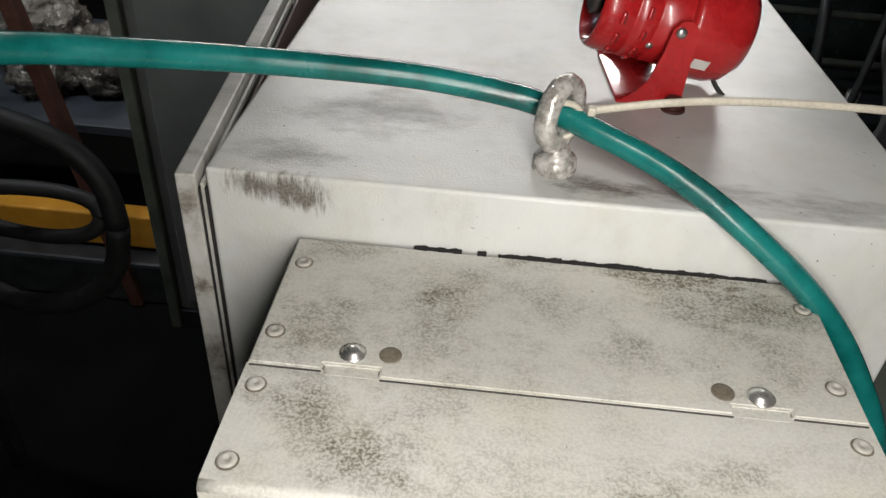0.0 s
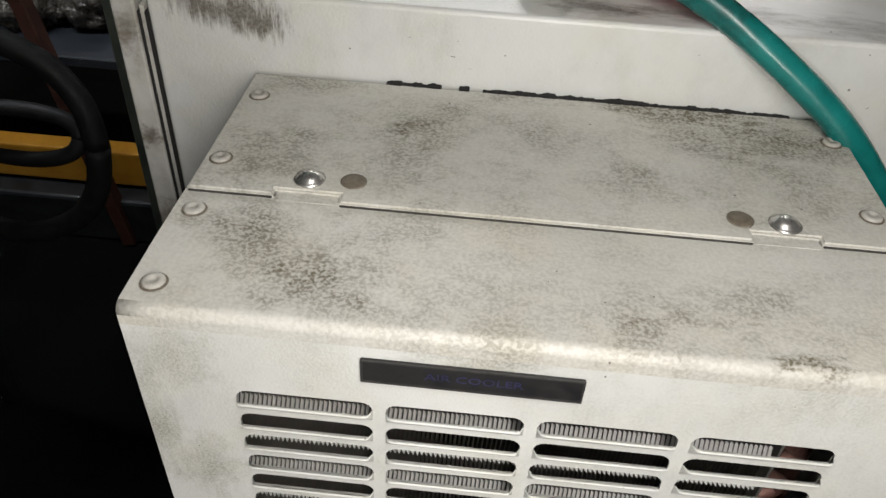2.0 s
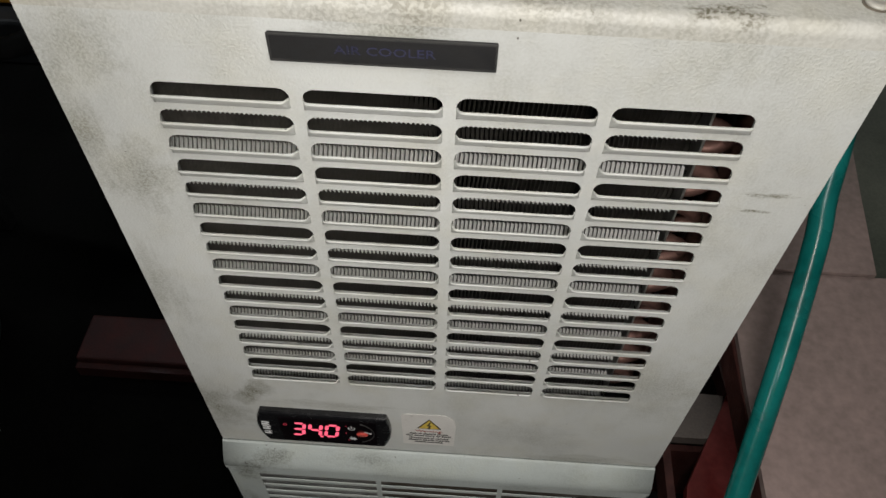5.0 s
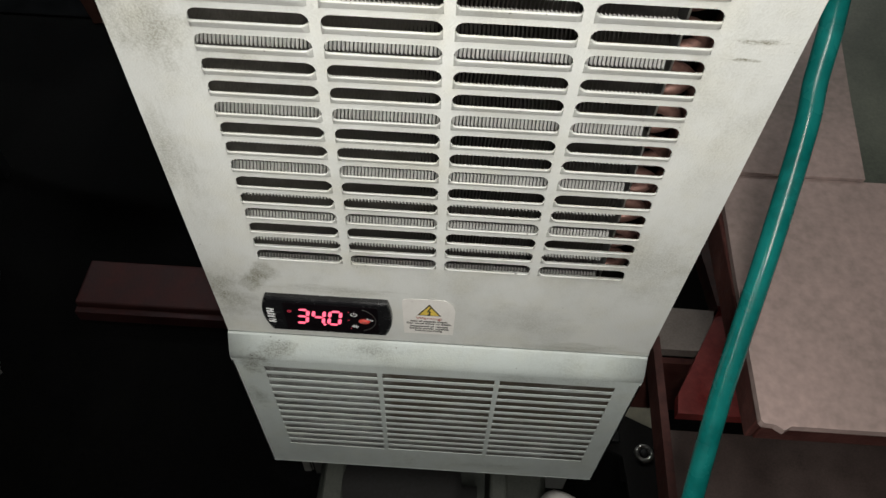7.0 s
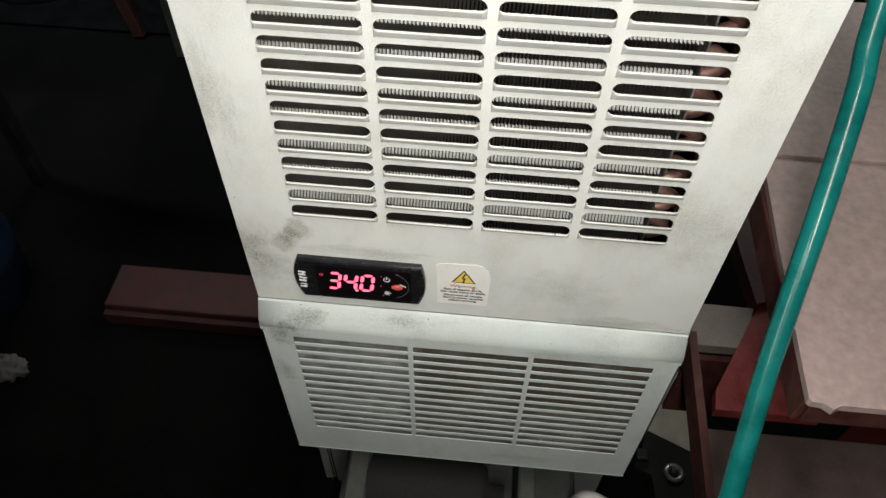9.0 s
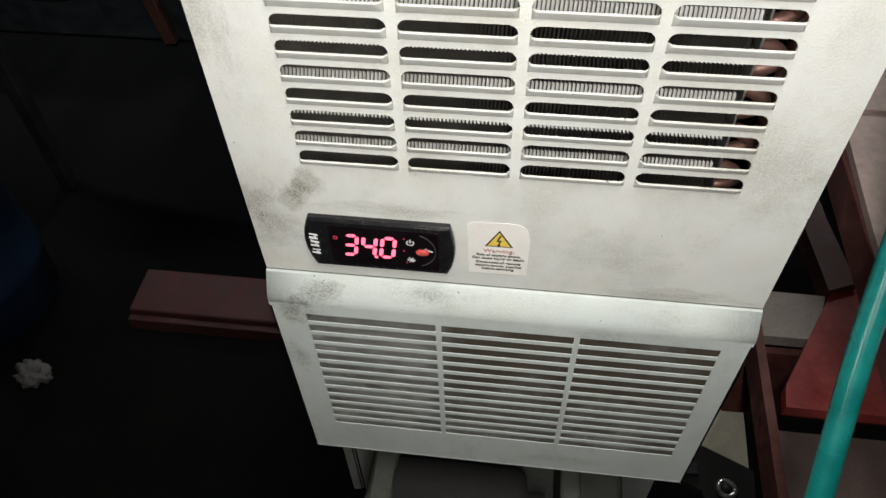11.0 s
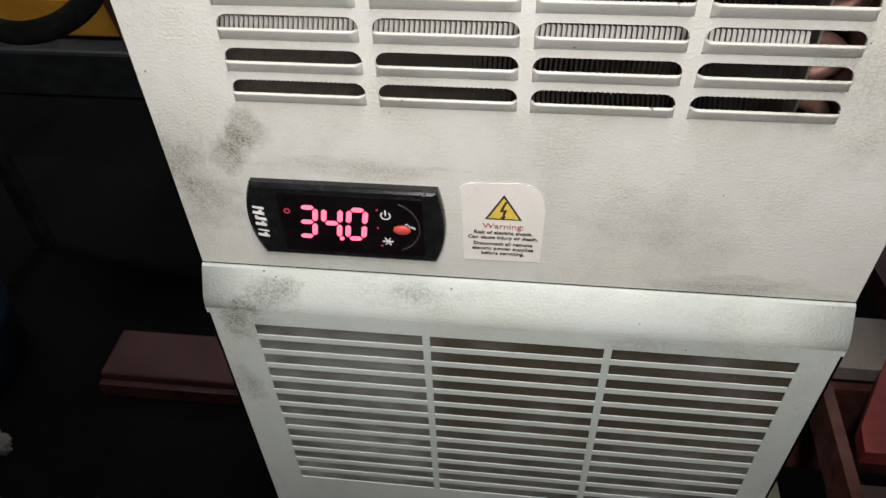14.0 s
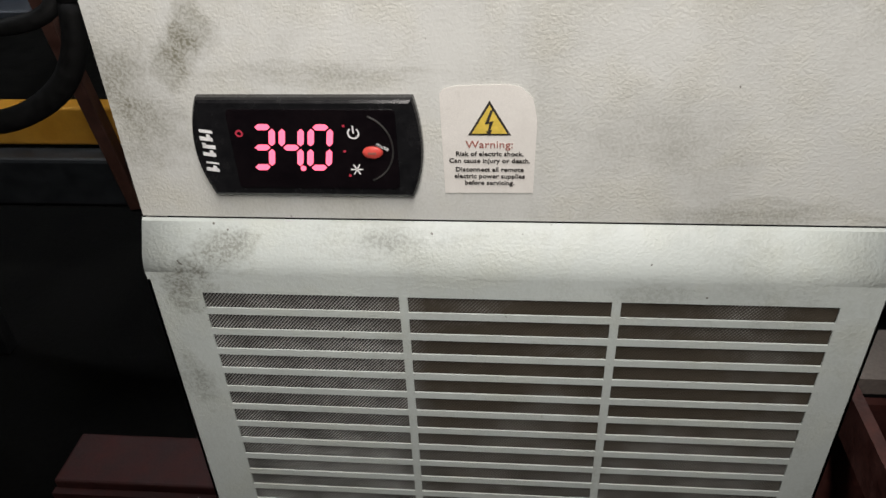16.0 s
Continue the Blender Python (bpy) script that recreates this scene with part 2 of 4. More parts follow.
M_beam = plain("dull_dark_red_steel", (0.035, 0.007, 0.006), (0.085, 0.024, 0.021), 22, 0.65)
M_rust = plain("rusty_red_edge", (0.038, 0.009, 0.007), (0.085, 0.027, 0.021), 70, 0.6, 0.0, 0.4, 260, 0.0008)
# pinkish tone puts the red frame's reflection into the plate colour
M_slab = plain("greasy_steel_plate", (0.25, 0.205, 0.185), (0.42, 0.31, 0.285), 6, 0.42, 0.1, 0.25, 160, 0.0006)
M_bar = plain("grey_flat_bar", (0.15, 0.13, 0.115), (0.22, 0.19, 0.17), 40, 0.55, 0.1)
M_brown = plain("oily_brown_plate", (0.05, 0.036, 0.032), (0.10, 0.071, 0.063), 25, 0.5)
# near-black base: the unlit floor's shade is put into the colour
M_floor = plain("oily_concrete_shade", (0.0012, 0.0013, 0.0013), (0.006, 0.006, 0.0055), 14, 0.9, 0.0, 0.4, 90, 0.002)
M_wall = plain("dim_workshop_wall", (0.045, 0.05, 0.05), (0.09, 0.095, 0.09), 2, 0.85, fine=40, deep=0.003)
M_machine = plain("grey_machine_enamel", (0.10, 0.105, 0.095), (0.17, 0.175, 0.16), 6, 0.5, relief=0.1)
M_black = plain("black_machine_enamel", (0.012, 0.013, 0.014), (0.03, 0.032, 0.034), 20, 0.5)
M_dkgreen = plain("dark_green_gloss", (0.012, 0.017, 0.017), (0.035, 0.045, 0.044), 8, 0.25)
M_rubber = plain("black_rubber", (0.01, 0.01, 0.01), (0.025, 0.025, 0.025), 60, 0.6)
M_orange = plain("yellow_machine_paint", (0.55, 0.24, 0.02), (0.68, 0.33, 0.035), 20, 0.5)
M_rustbar = plain("rusty_brown_bar", (0.05, 0.018, 0.011), (0.11, 0.042, 0.026), 25, 0.6)
M_blue = plain("blue_drum_plastic", (0.003, 0.012, 0.032), (0.006, 0.022, 0.055), 12, 0.5)
M_rag = plain("grubby_white_rag", (0.09, 0.09, 0.085), (0.20, 0.195, 0.185), 30, 0.9)
M_beige = plain("beige_board", (0.38, 0.36, 0.27), (0.60, 0.57, 0.44), 30, 0.7)
M_grimy = plain("grimy_grey_green", (0.02, 0.024, 0.02), (0.07, 0.075, 0.062), 30, 0.6)
M_greenplate = plain("dull_green_grey_plate", (0.06, 0.07, 0.055), (0.12, 0.13, 0.10), 14, 0.5)
M_deck = plain("blue_grey_deck", (0.018, 0.021, 0.027), (0.04, 0.046, 0.056), 10, 0.5)
M_foil = plain("crumpled_film", (0.022, 0.018, 0.014), (0.15, 0.135, 0.115), 30, 0.3, 0.25, 0.9, 60, 0.01)


def glow(name, colour, strength):
    m, nt, p = nodes_of(name)
    p.inputs["Base Color"].default_value = (0.3, 0.02, 0.04, 1)
    p.inputs["Emission Color"].default_value = (*colour, 1)
    p.inputs["Emission Strength"].default_value = strength
    return m


M_led = glow("lit_segment", (1.0, 0.13, 0.21), 1.35)
M_led_dim = glow("dim_lamp", (1.0, 0.08, 0.13), 0.1)


def hose_material():
    m, nt, p = nodes_of("green_pvc_hose")
    pos = place(nt)
    big = noise_at(nt, pos, 28.0, 4.0, 0.6)
    col = ramp(nt, big, 0.3, 0.6, (0.002, 0.092, 0.084), (0.009, 0.168, 0.153))
    smear = stain(nt, pos, (0.075, 0.165, 1.252), 0.022)
    col = mix(nt, maths(nt, "MULTIPLY", smear, 0.7), col, (0.012, 0.03, 0.028))
    smear2 = stain(nt, pos, (-0.03, 0.2, 1.28), 0.016)
    col = mix(nt, maths(nt, "MULTIPLY", smear2, 0.7), col, (0.012, 0.03, 0.028))
    oil = ramp(nt, noise_at(nt, pos, 17.0, 5.0, 0.7), 0.52, 0.66, (0, 0, 0), (1, 1, 1))
    col = mix(nt, maths(nt, "MULTIPLY", oil, 0.45), col, (0.010, 0.028, 0.027))
    nt.links.new(col, p.inputs["Base Color"])
    nt.links.new(ramp(nt, noise_at(nt, pos, 40.0, 3.0), 0.3, 0.7, (0.18,) * 3, (0.32,) * 3), p.inputs["Roughness"])
    p.inputs["Specular IOR Level"].default_value = 0.4
    p.inputs["Subsurface Weight"].default_value = 0.0
    bump(nt, p, noise_at(nt, pos, 300.0), 0.05, 0.0004)
    return m


M_hose = hose_material()


def filter_material():
    """Fine woven wire: brown with grease, its reflection towards one side painted in pale."""
    m, nt, p = nodes_of("filter_mesh")
    pos = place(nt)
    threads = []
    for lean in (0.85, -0.85):
        w = nt.nodes.new("ShaderNodeTexWave")
        w.inputs["Scale"].default_value = 430.0
        w.wave_type, w.bands_direction = "BANDS", "DIAGONAL"
        flip = nt.nodes.new("ShaderNodeVectorMath")
        flip.operation = "MULTIPLY"
        flip.inputs[1].default_value = (-1.0, 0.0, lean)
        nt.links.new(pos, flip.inputs[0])
        nt.links.new(flip.outputs[0], w.inputs["Vector"])
        threads.append(w.outputs["Fac"])
    weave = maths(nt, "MULTIPLY", ramp(nt, threads[0], 0.2, 0.7, (0, 0, 0), (1, 1, 1)), ramp(nt, threads[1], 0.05, 0.5, (0.35,) * 3, (1, 1, 1)))
    sep = nt.nodes.new("ShaderNodeSeparateXYZ")
    nt.links.new(pos, sep.inputs[0])
    slope = maths(nt, "MULTIPLY", maths(nt, "SUBTRACT", 0.79, sep.outputs[2]), 4.0)
    edge = maths(nt, "ADD", maths(nt, "MULTIPLY", maths(nt, "SUBTRACT", -0.030, sep.outputs[0]), 26.0), maths(nt, "SUBTRACT", noise_at(nt, pos, 26.0, 5.0, 0.65), 0.45))
    edge = maths(nt, "ADD", edge, slope)
    # the pale part stands for a reflection on the shiny wire
    bare = ramp(nt, edge, 0.05, 0.75, (0, 0, 0), (1, 1, 1))
    grease = ramp(nt, noise_at(nt, pos, 60.0), 0.3, 0.7, (0.042, 0.033, 0.021), (0.072, 0.058, 0.040))
    wire = ramp(nt, noise_at(nt, pos, 38.0, 5.0, 0.7), 0.34, 0.66, (0.26, 0.255, 0.24), (0.88, 0.88, 0.86))
    col = mix(nt, bare, mix(nt, maths(nt, "MULTIPLY", weave, 0.35), (0.03, 0.023, 0.015), grease), mix(nt, weave, (0.02, 0.018, 0.015), wire))
    col = mix(nt, 0.55, col, mix(nt, bare, grease, mix(nt, weave, (0.02, 0.018, 0.015), wire)))
    nt.links.new(col, p.inputs["Base Color"])
    nt.links.new(maths(nt, "MULTIPLY", bare, 0.45), p.inputs["Metallic"])
    nt.links.new(ramp(nt, edge, 0.0, 0.8, (0.7,) * 3, (0.42,) * 3), p.inputs["Roughness"])
    bump(nt, p, weave, 0.5, 0.0003)
    return m


M_filter = filter_material()


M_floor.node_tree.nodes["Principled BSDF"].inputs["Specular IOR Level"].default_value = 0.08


# ---- building helpers ----
def empty(name, at, label, category, group="", kind=""):
    ob = new(name)
    ob.location = at
    ob.empty_display_size = 0.05
    return tagged(ob, label, category, group, kind)


def part(name, bm, material, parent=None, label="", smooth=False):
    """Link a bmesh, in world metres, as one mesh under parent."""
    me = bpy.data.meshes.new(name)
    bmesh.ops.recalc_face_normals(bm, faces=bm.faces)
    if smooth:
        for f in bm.faces:
            f.smooth = True
    bm.to_mesh(me)
    bm.free()
    me.materials.append(material)
    ob = new(name, me)
    if parent is not None:
        hang(ob, parent)
    if label:
        ob["label"] = label
    return ob


def world_of(ob):
    m = ob.matrix_basis.copy()
    return world_of(ob.parent) @ ob.matrix_parent_inverse @ m if ob.parent else m


def hang(ob, parent):
    ob.parent = parent
    ob.matrix_parent_inverse = world_of(parent).inverted()


def again(name, mesh, parent, m):
    ob = new(name, mesh)
    hang(ob, parent)
    ob.matrix_basis = m
    return ob


def box(x0, x1, y0, y1, z0, z1, bevel=0.0, seg=2, bm=None, m=None):
    b = bmesh.new()
    bmesh.ops.create_cube(b, size=1)
    for v in b.verts:
        v.co = Vector(((x0 + x1) / 2 + v.co.x * (x1 - x0), (y0 + y1) / 2 + v.co.y * (y1 - y0), (z0 + z1) / 2 + v.co.z * (z1 - z0)))
    if bevel:
        bmesh.ops.bevel(b, geom=b.edges[:], offset=bevel, segments=seg, profile=0.5, affect="EDGES")
    if m is not None:
        bmesh.ops.transform(b, matrix=m, verts=b.verts)
    return join(bm, b)


def join(into, b):
    if into is None:
        return b
    tmp = bpy.data.meshes.new("tmp")
    b.to_mesh(tmp)
    b.free()
    into.from_mesh(tmp)
    bpy.data.meshes.remove(tmp)
    return into


def lathe(profile, m, steps=32, bm=None):
    """Turn (radius, height) pairs about the z axis of m."""
    b = bmesh.new()
    rings = []
    for r, h in profile:
        rings.append([b.verts.new((max(r, 1e-5) * math.cos(a), max(r, 1e-5) * math.sin(a), h)) for a in (2 * math.pi * i / steps for i in range(steps))])
    for p, q in zip(rings, rings[1:]):
        for i in range(steps):
            b.faces.new((p[i], p[(i + 1) % steps], q[(i + 1) % steps], q[i]))
    b.faces.new(rings[0][::-1])
    b.faces.new(rings[-1])
    bmesh.ops.transform(b, matrix=m, verts=b.verts)
    return join(bm, b)


def along(points, n=12):
    """Smooth points along a Catmull-Rom line."""
    ps = [Vector(p) for p in points]
    ps = [ps[0] * 2 - ps[1], *ps, ps[-1] * 2 - ps[-2]]
    out = []
    for a, b, c, d in zip(ps, ps[1:], ps[2:], ps[3:]):
        for i in range(n):
            t = i / n
            out.append(0.5 * ((2 * b) + (c - a) * t + (2 * a - 5 * b + 4 * c - d) * t * t + (3 * b - a - 3 * c + d) * t ** 3))
    return out + [ps[-2]]


def tube(points, radius, sides=14, n=12, flat=1.0, bm=None, wobble=0.0):
    b = bmesh.new()
    line = along(points, n)
    rings, up = [], Vector((0, 0, 1))
    for i, p in enumerate(line):
        d = (line[min(i + 1, len(line) - 1)] - line[max(i - 1, 0)]).normalized()
        s = d.cross(up)
        s = s.normalized() if s.length > 0.05 else d.orthogonal().normalized()
        up = s.cross(d).normalized()
        r = radius * (1 + wobble * noise.noise(p * 30))
        rings.append([b.verts.new(p + (s * math.cos(a) * flat + up * math.sin(a)) * r) for a in (2 * math.pi * k / sides for k in range(sides))])
    for p, q in zip(rings, rings[1:]):
        for i in range(sides):
            b.faces.new((p[i], p[(i + 1) % sides], q[(i + 1) % sides], q[i]))
    b.faces.new(rings[0][::-1])
    b.faces.new(rings[-1])
    return join(bm, b)


def sheet(outer, holes, depth, to_world):
    """A flat sheet (u, v) with holes, extruded by depth along w, mapped by to_world(u, v, w)."""
    b = bmesh.new()
    edges = []
    for loop in (outer, *holes):
        vs = [b.verts.new((u, v, 0)) for u, v in loop]
        edges += [b.edges.new((vs[i], vs[(i + 1) % len(vs)])) for i in range(len(vs))]
    bmesh.ops.triangle_fill(b, use_beauty=True, edges=edges)
    ext = bmesh.ops.extrude_face_region(b, geom=b.faces[:])
    for v in ext["geom"]:
        if isinstance(v, bmesh.types.BMVert):
            v.co.z += depth
    for v in b.verts:
        v.co = to_world(*v.co)
    return b


def rounded(x0, x1, z0, z1, rt, rb, n=4):
    """A rectangle with its upper corners rounded by rt and its lower by rb."""
    pts = []
    for cx, cz, r, a0 in ((x1 - rt, z1 - rt, rt, 0), (x0 + rt, z1 - rt, rt, 90), (x0 + rb, z0 + rb, rb, 180), (x1 - rb, z0 + rb, rb, 270)):
        for i in range(n + 1):
            a = radians(a0 + 90 * i / n)
            pts.append((cx + r * math.cos(a), cz + r * math.sin(a)))
    return pts


def letters(name, words, size, m, material, parent, label="", squash=1.0, thick=0.00012, bold=0.0):
    """Writing in the built-in font, as a mesh on the xy plane of m, centred."""
    c = bpy.data.curves.new(name, "FONT")
    c.offset = bold
    c.body, c.size, c.align_x, c.align_y, c.extrude, c.resolution_u = words, size, "CENTER", "CENTER", thick, 2
    tmp = new(name + "_tmp", c)
    me = bpy.data.meshes.new_from_object(tmp)
    bpy.data.objects.remove(tmp)
    bpy.data.curves.remove(c)
    me.transform(Matrix.Diagonal((squash, 1, 1, 1)))
    me.transform(m)
    me.materials.append(material)
    ob = new(name, me)
    hang(ob, parent)
    if label:
        ob["label"] = label
    return ob


def on_front(x, y, z, turn=0):
    """The plane of a thing that faces the viewer at a wall y: x to the right, y up."""
    return Matrix.Translation((x, y, z)) @ Euler((radians(90), 0, 0)).to_matrix().to_4x4() @ Matrix.Rotation(radians(turn), 4, "Z")


# ---- the room ----
R0, R1, Q0, Q1, H = -3.2, 3.2, -2.6, 4.2, 3.4
tagged(part("floor", box(R0, R1, Q0, Q1, -0.1, 0.0), M_floor), "oily concrete workshop floor, shade put into its dark colour", "floor", kind="structure")
tagged(part("ceiling", box(R0, R1, Q0, Q1, H, H + 0.1), M_wall), "dim workshop ceiling", "ceiling", kind="structure")
for nm, a in (("wall_north", (R0, R1, Q1, Q1 + 0.1)), ("wall_south", (R0, R1, Q0 - 0.1, Q0)), ("wall_west", (R0 - 0.1, R0, Q0, Q1)), ("wall_east", (R1, R1 + 0.1, Q0, Q1))):
    tagged(part(nm, box(*a, 0.0, H), M_wall), "dim unlit workshop wall", "wall", kind="structure")

# ---- the control cabinet behind the cooler ----
CL, CR, CF, CB, CT = -0.189, 0.203, 0.166, 0.80, 1.24
cabinet = empty("control_cabinet", (0.0, 0.48, 0.0), "pale grey painted steel control cabinet with grimy smooth top", "cabinet")
part("body", box(CL, CR, CF, CB, 0.12, CT, 0.0022, 3), M_cab, cabinet)
part("plinth", box(CL + 0.02, CR - 0.02, CF + 0.03, CB - 0.02, 0.0, 0.12), M_dark, cabinet, "black plinth")
swing = Matrix.Translation((-0.197, CF - 0.004, 0)) @ Matrix.Rotation(radians(5.2), 4, "Z")
part("side_panel", box(-0.0072, 0.0040, 0.0, 0.62, 0.14, 1.2375, 0.0012, 2, m=swing), M_rim, cabinet, "scuffed grey edge panel standing slightly off")
part("inner_flange", box(0.0055, 0.0075, 0.002, 0.5, 0.14, 1.231, m=swing), M_rim, cabinet)
# thin black strips draw the two dark lines of the gap
for a, c in ((0.0041, 0.0054), (0.0076, 0.0084)):
    part("gap_strip", box(a, c, 0.0012, 0.3, 0.14, 1.228, m=swing), M_gasket, cabinet, "black strip in the gap")
part("gap_liner", box(0.0085, 0.0105, 0.03, 0.61, 0.14, 1.225, m=swing), M_inner, cabinet, "red-brown liner in the gap")

# ---- the cooling unit ----
W, TOP, BACK, SPLIT = 0.14, 1.2, 0.163, 0.067
BAND_TOP, BAND_LOW, LOW, OUT = 0.868, 0.853, 0.657, 0.0105
cooler = empty("air_cooler", (0.0, 0.08, LOW), "grimy pale grey wall-mounted cabinet air cooler with louvred front", "air conditioner")

# louvred front, with a folded round edge to the top
COLS = [-0.0803 + 0.0536 * i for i in range(4)]
ROWS_L, PITCH, ZB = 17, 0.01251, 1.1522
SLOT_W = 0.0490
slots = [rounded(c - SLOT_W / 2, c + SLOT_W / 2, ZB - i * PITCH + 0.0028, ZB - i * PITCH + 0.0114, 0.0042, 0.0006) for c in COLS for i in range(ROWS_L)]
R = 0.0042
front = sheet([(-W, BAND_TOP), (W, BAND_TOP), (W, TOP - R - 0.004), (-W, TOP - R - 0.004)], slots, 0.0014, lambda u, v, w: Vector((u, w, v)))
part("front_panel", front, M_front, cooler, "pale grey louvred front with smudges")


def folded_top():
    """The front hood: round fold from the front and the flat top up to the seam."""
    b = bmesh.new()
    sec = [(0.0, TOP - R - 0.004), (0.0, TOP - R)] + [(R - R * math.cos(a), TOP - R + R * math.sin(a)) for a in (radians(90 * i / 8) for i in range(1, 9))] + [(SPLIT * 0.5, TOP + 0.0004), (SPLIT, TOP)]
    inner = [(y + (0.0014 if i < 10 else 0), z - (0.0014 if i > 1 else 0)) for i, (y, z) in enumerate(sec)]
    n = 24
    rows = []
    for k in range(n + 1):
        x = -W + 2 * W * k / n
        rows.append([b.verts.new((x, y, z)) for y, z in sec] + [b.verts.new((x, y, z)) for y, z in reversed(inner)])
    for p, q in zip(rows, rows[1:]):
        for i in range(len(p)):
            j = (i + 1) % len(p)
            b.faces.new((p[i], q[i], q[j], p[j]))
    b.faces.new(rows[0])
    b.faces.new(rows[-1][::-1])
    return b


hood = part("front_hood", folded_top(), M_top, cooler, "wrinkled pale enamel, dark with oily dirt")
for f in hood.data.polygons:
    f.use_smooth = abs(f.normal.x) < 0.5 and 0.05 < abs(f.normal.z) < 0.985
# rear lid, lying on the hood, with two notched tongues
T = 0.0026
tongues = ((-0.105, -0.079), (0.0795, 0.1055))
outline = [(-W + 0.001, BACK), (-W + 0.001, SPLIT - 0.001)]
for a, c in tongues:
    outline += [(a, SPLIT - 0.001), (a, SPLIT + 0.0028), (c, SPLIT + 0.0028), (c, SPLIT - 0.003 if c < 0 else SPLIT - 0.001)]
    if c < 0:
        outline += [(tongues[1][0] - 0.0005, SPLIT - 0.003)]
outline += [(W - 0.001, SPLIT - 0.001), (W - 0.001, BACK)]
lid = sheet(outline, [], T, lambda u, v, w: Vector((u, v, TOP - 0.0006 + w)))
bmesh.ops.bevel(lid, geom=[e for e in lid.edges if len(e.link_faces) == 2 and all(v.co.z > TOP + 0.001 for v in e.verts) and e.calc_face_angle(0) > 0.5], offset=0.0009, segments=2, affect="EDGES")
part("rear_lid", lid, M_top, cooler, "wrinkled pale enamel lid, smeared grey")
for a, c in tongues:
    part("tongue", box(a + 0.0006, c - 0.0006, SPLIT - 0.0028, SPLIT + 0.003, TOP - 0.001, TOP + 0.0003), M_top, cooler)
# lid and hood touch, so dark strips stand for the seam's shade
for a, c in ((-0.1385, -0.1055), (0.106, 0.1385), (-0.0785, 0.079)):
    gap_y = SPLIT - (0.0016 if c < 0 or a > 0 else 0.0036)
    part("seam_gap", box(a, c, gap_y, gap_y + 0.0008, TOP - 0.0002, TOP + 0.0007), M_socket, cooler, "dark strip for the gap under the lid")
# side walls and inside
for s in (-1, 1):
    part("side_wall", box(s * W - (0.0014 if s > 0 else 0), s * W + (0.0014 if s < 0 else 0), 0.0015, BACK, LOW + 0.01, TOP - R, 0.0004, 1), M_front, cooler)
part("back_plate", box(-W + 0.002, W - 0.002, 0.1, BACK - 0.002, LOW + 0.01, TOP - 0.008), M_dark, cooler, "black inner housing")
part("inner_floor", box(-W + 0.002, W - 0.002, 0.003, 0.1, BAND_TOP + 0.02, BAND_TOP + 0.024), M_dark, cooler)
# foam seal between unit and cabinet, squeezed out in places
seal = box(-W + 0.003, W - 0.004, BACK - 0.001, CF + 0.0005, LOW + 0.01, TOP - 0.001)
rnd = random.Random(4)
x = -0.075
while x < 0.118:
    w = rnd.uniform(0.0012, 0.0028)
    ragged = 0.0021 + 0.0011 * noise.noise(Vector((x * 160, 0.3, 0))) + rnd.uniform(-0.0002, 0.0004)
    if not (-0.049 < x < -0.041 or -0.035 < x < -0.030):
        box(x, x + w + 0.0003, BACK - 0.0012, CF + 0.0004, TOP - 0.004, TOP + ragged * (1 if x < 0.05 else 0.85), 0.0004, 1, seal)
    x += w
part("foam_seal", seal, M_gasket, cooler, "ragged black foam seal")


def louvre_mesh():
    """One scoop: leans outwards from the foot of its slot like an awning, its ends closed."""
    b = bmesh.new()
    hw, n = SLOT_W / 2, 20
    cross = [(0.0004, 0.0018), (-0.0007, 0.0026), (-0.0020, 0.0044), (-0.0031, 0.0060), (-0.0039, 0.0073), (-0.0042, 0.0080)]
    t = 0.0008
    rows = []
    for k in range(n + 1):
        u = -1 + 2 * k / n
        x = hw * math.copysign(abs(u) ** 0.55, u)
        f = min(1.0, (hw - abs(x)) / 0.0026)
        f = max(math.sqrt(1 - (1 - f) ** 2), 0.04)
        out = [b.verts.new((x, y * f, 0.0020 + (z - 0.0020) * (0.8 + 0.2 * f))) for y, z in cross]
        inn = [b.verts.new((x, y * f + t, 0.0024 + (z - 0.0020) * (0.8 + 0.2 * f))) for y, z in reversed(cross)]
        rows.append(out + inn)
    for p, q in zip(rows, rows[1:]):
        for i in range(len(p)):
            j = (i + 1) % len(p)
            b.faces.new((p[i], q[i], q[j], p[j]))
    b.faces.new(rows[0])
    b.faces.new(rows[-1][::-1])
    return b


first = part("louvre", louvre_mesh(), M_front, cooler, smooth=True)
first.matrix_basis = Matrix.Translation((COLS[0], 0, ZB))
for i in range(ROWS_L):
    for j, c in enumerate(COLS):
        if i or j:
            again("louvre", first.data, cooler, Matrix.Translation((c, 0, ZB - i * PITCH)))

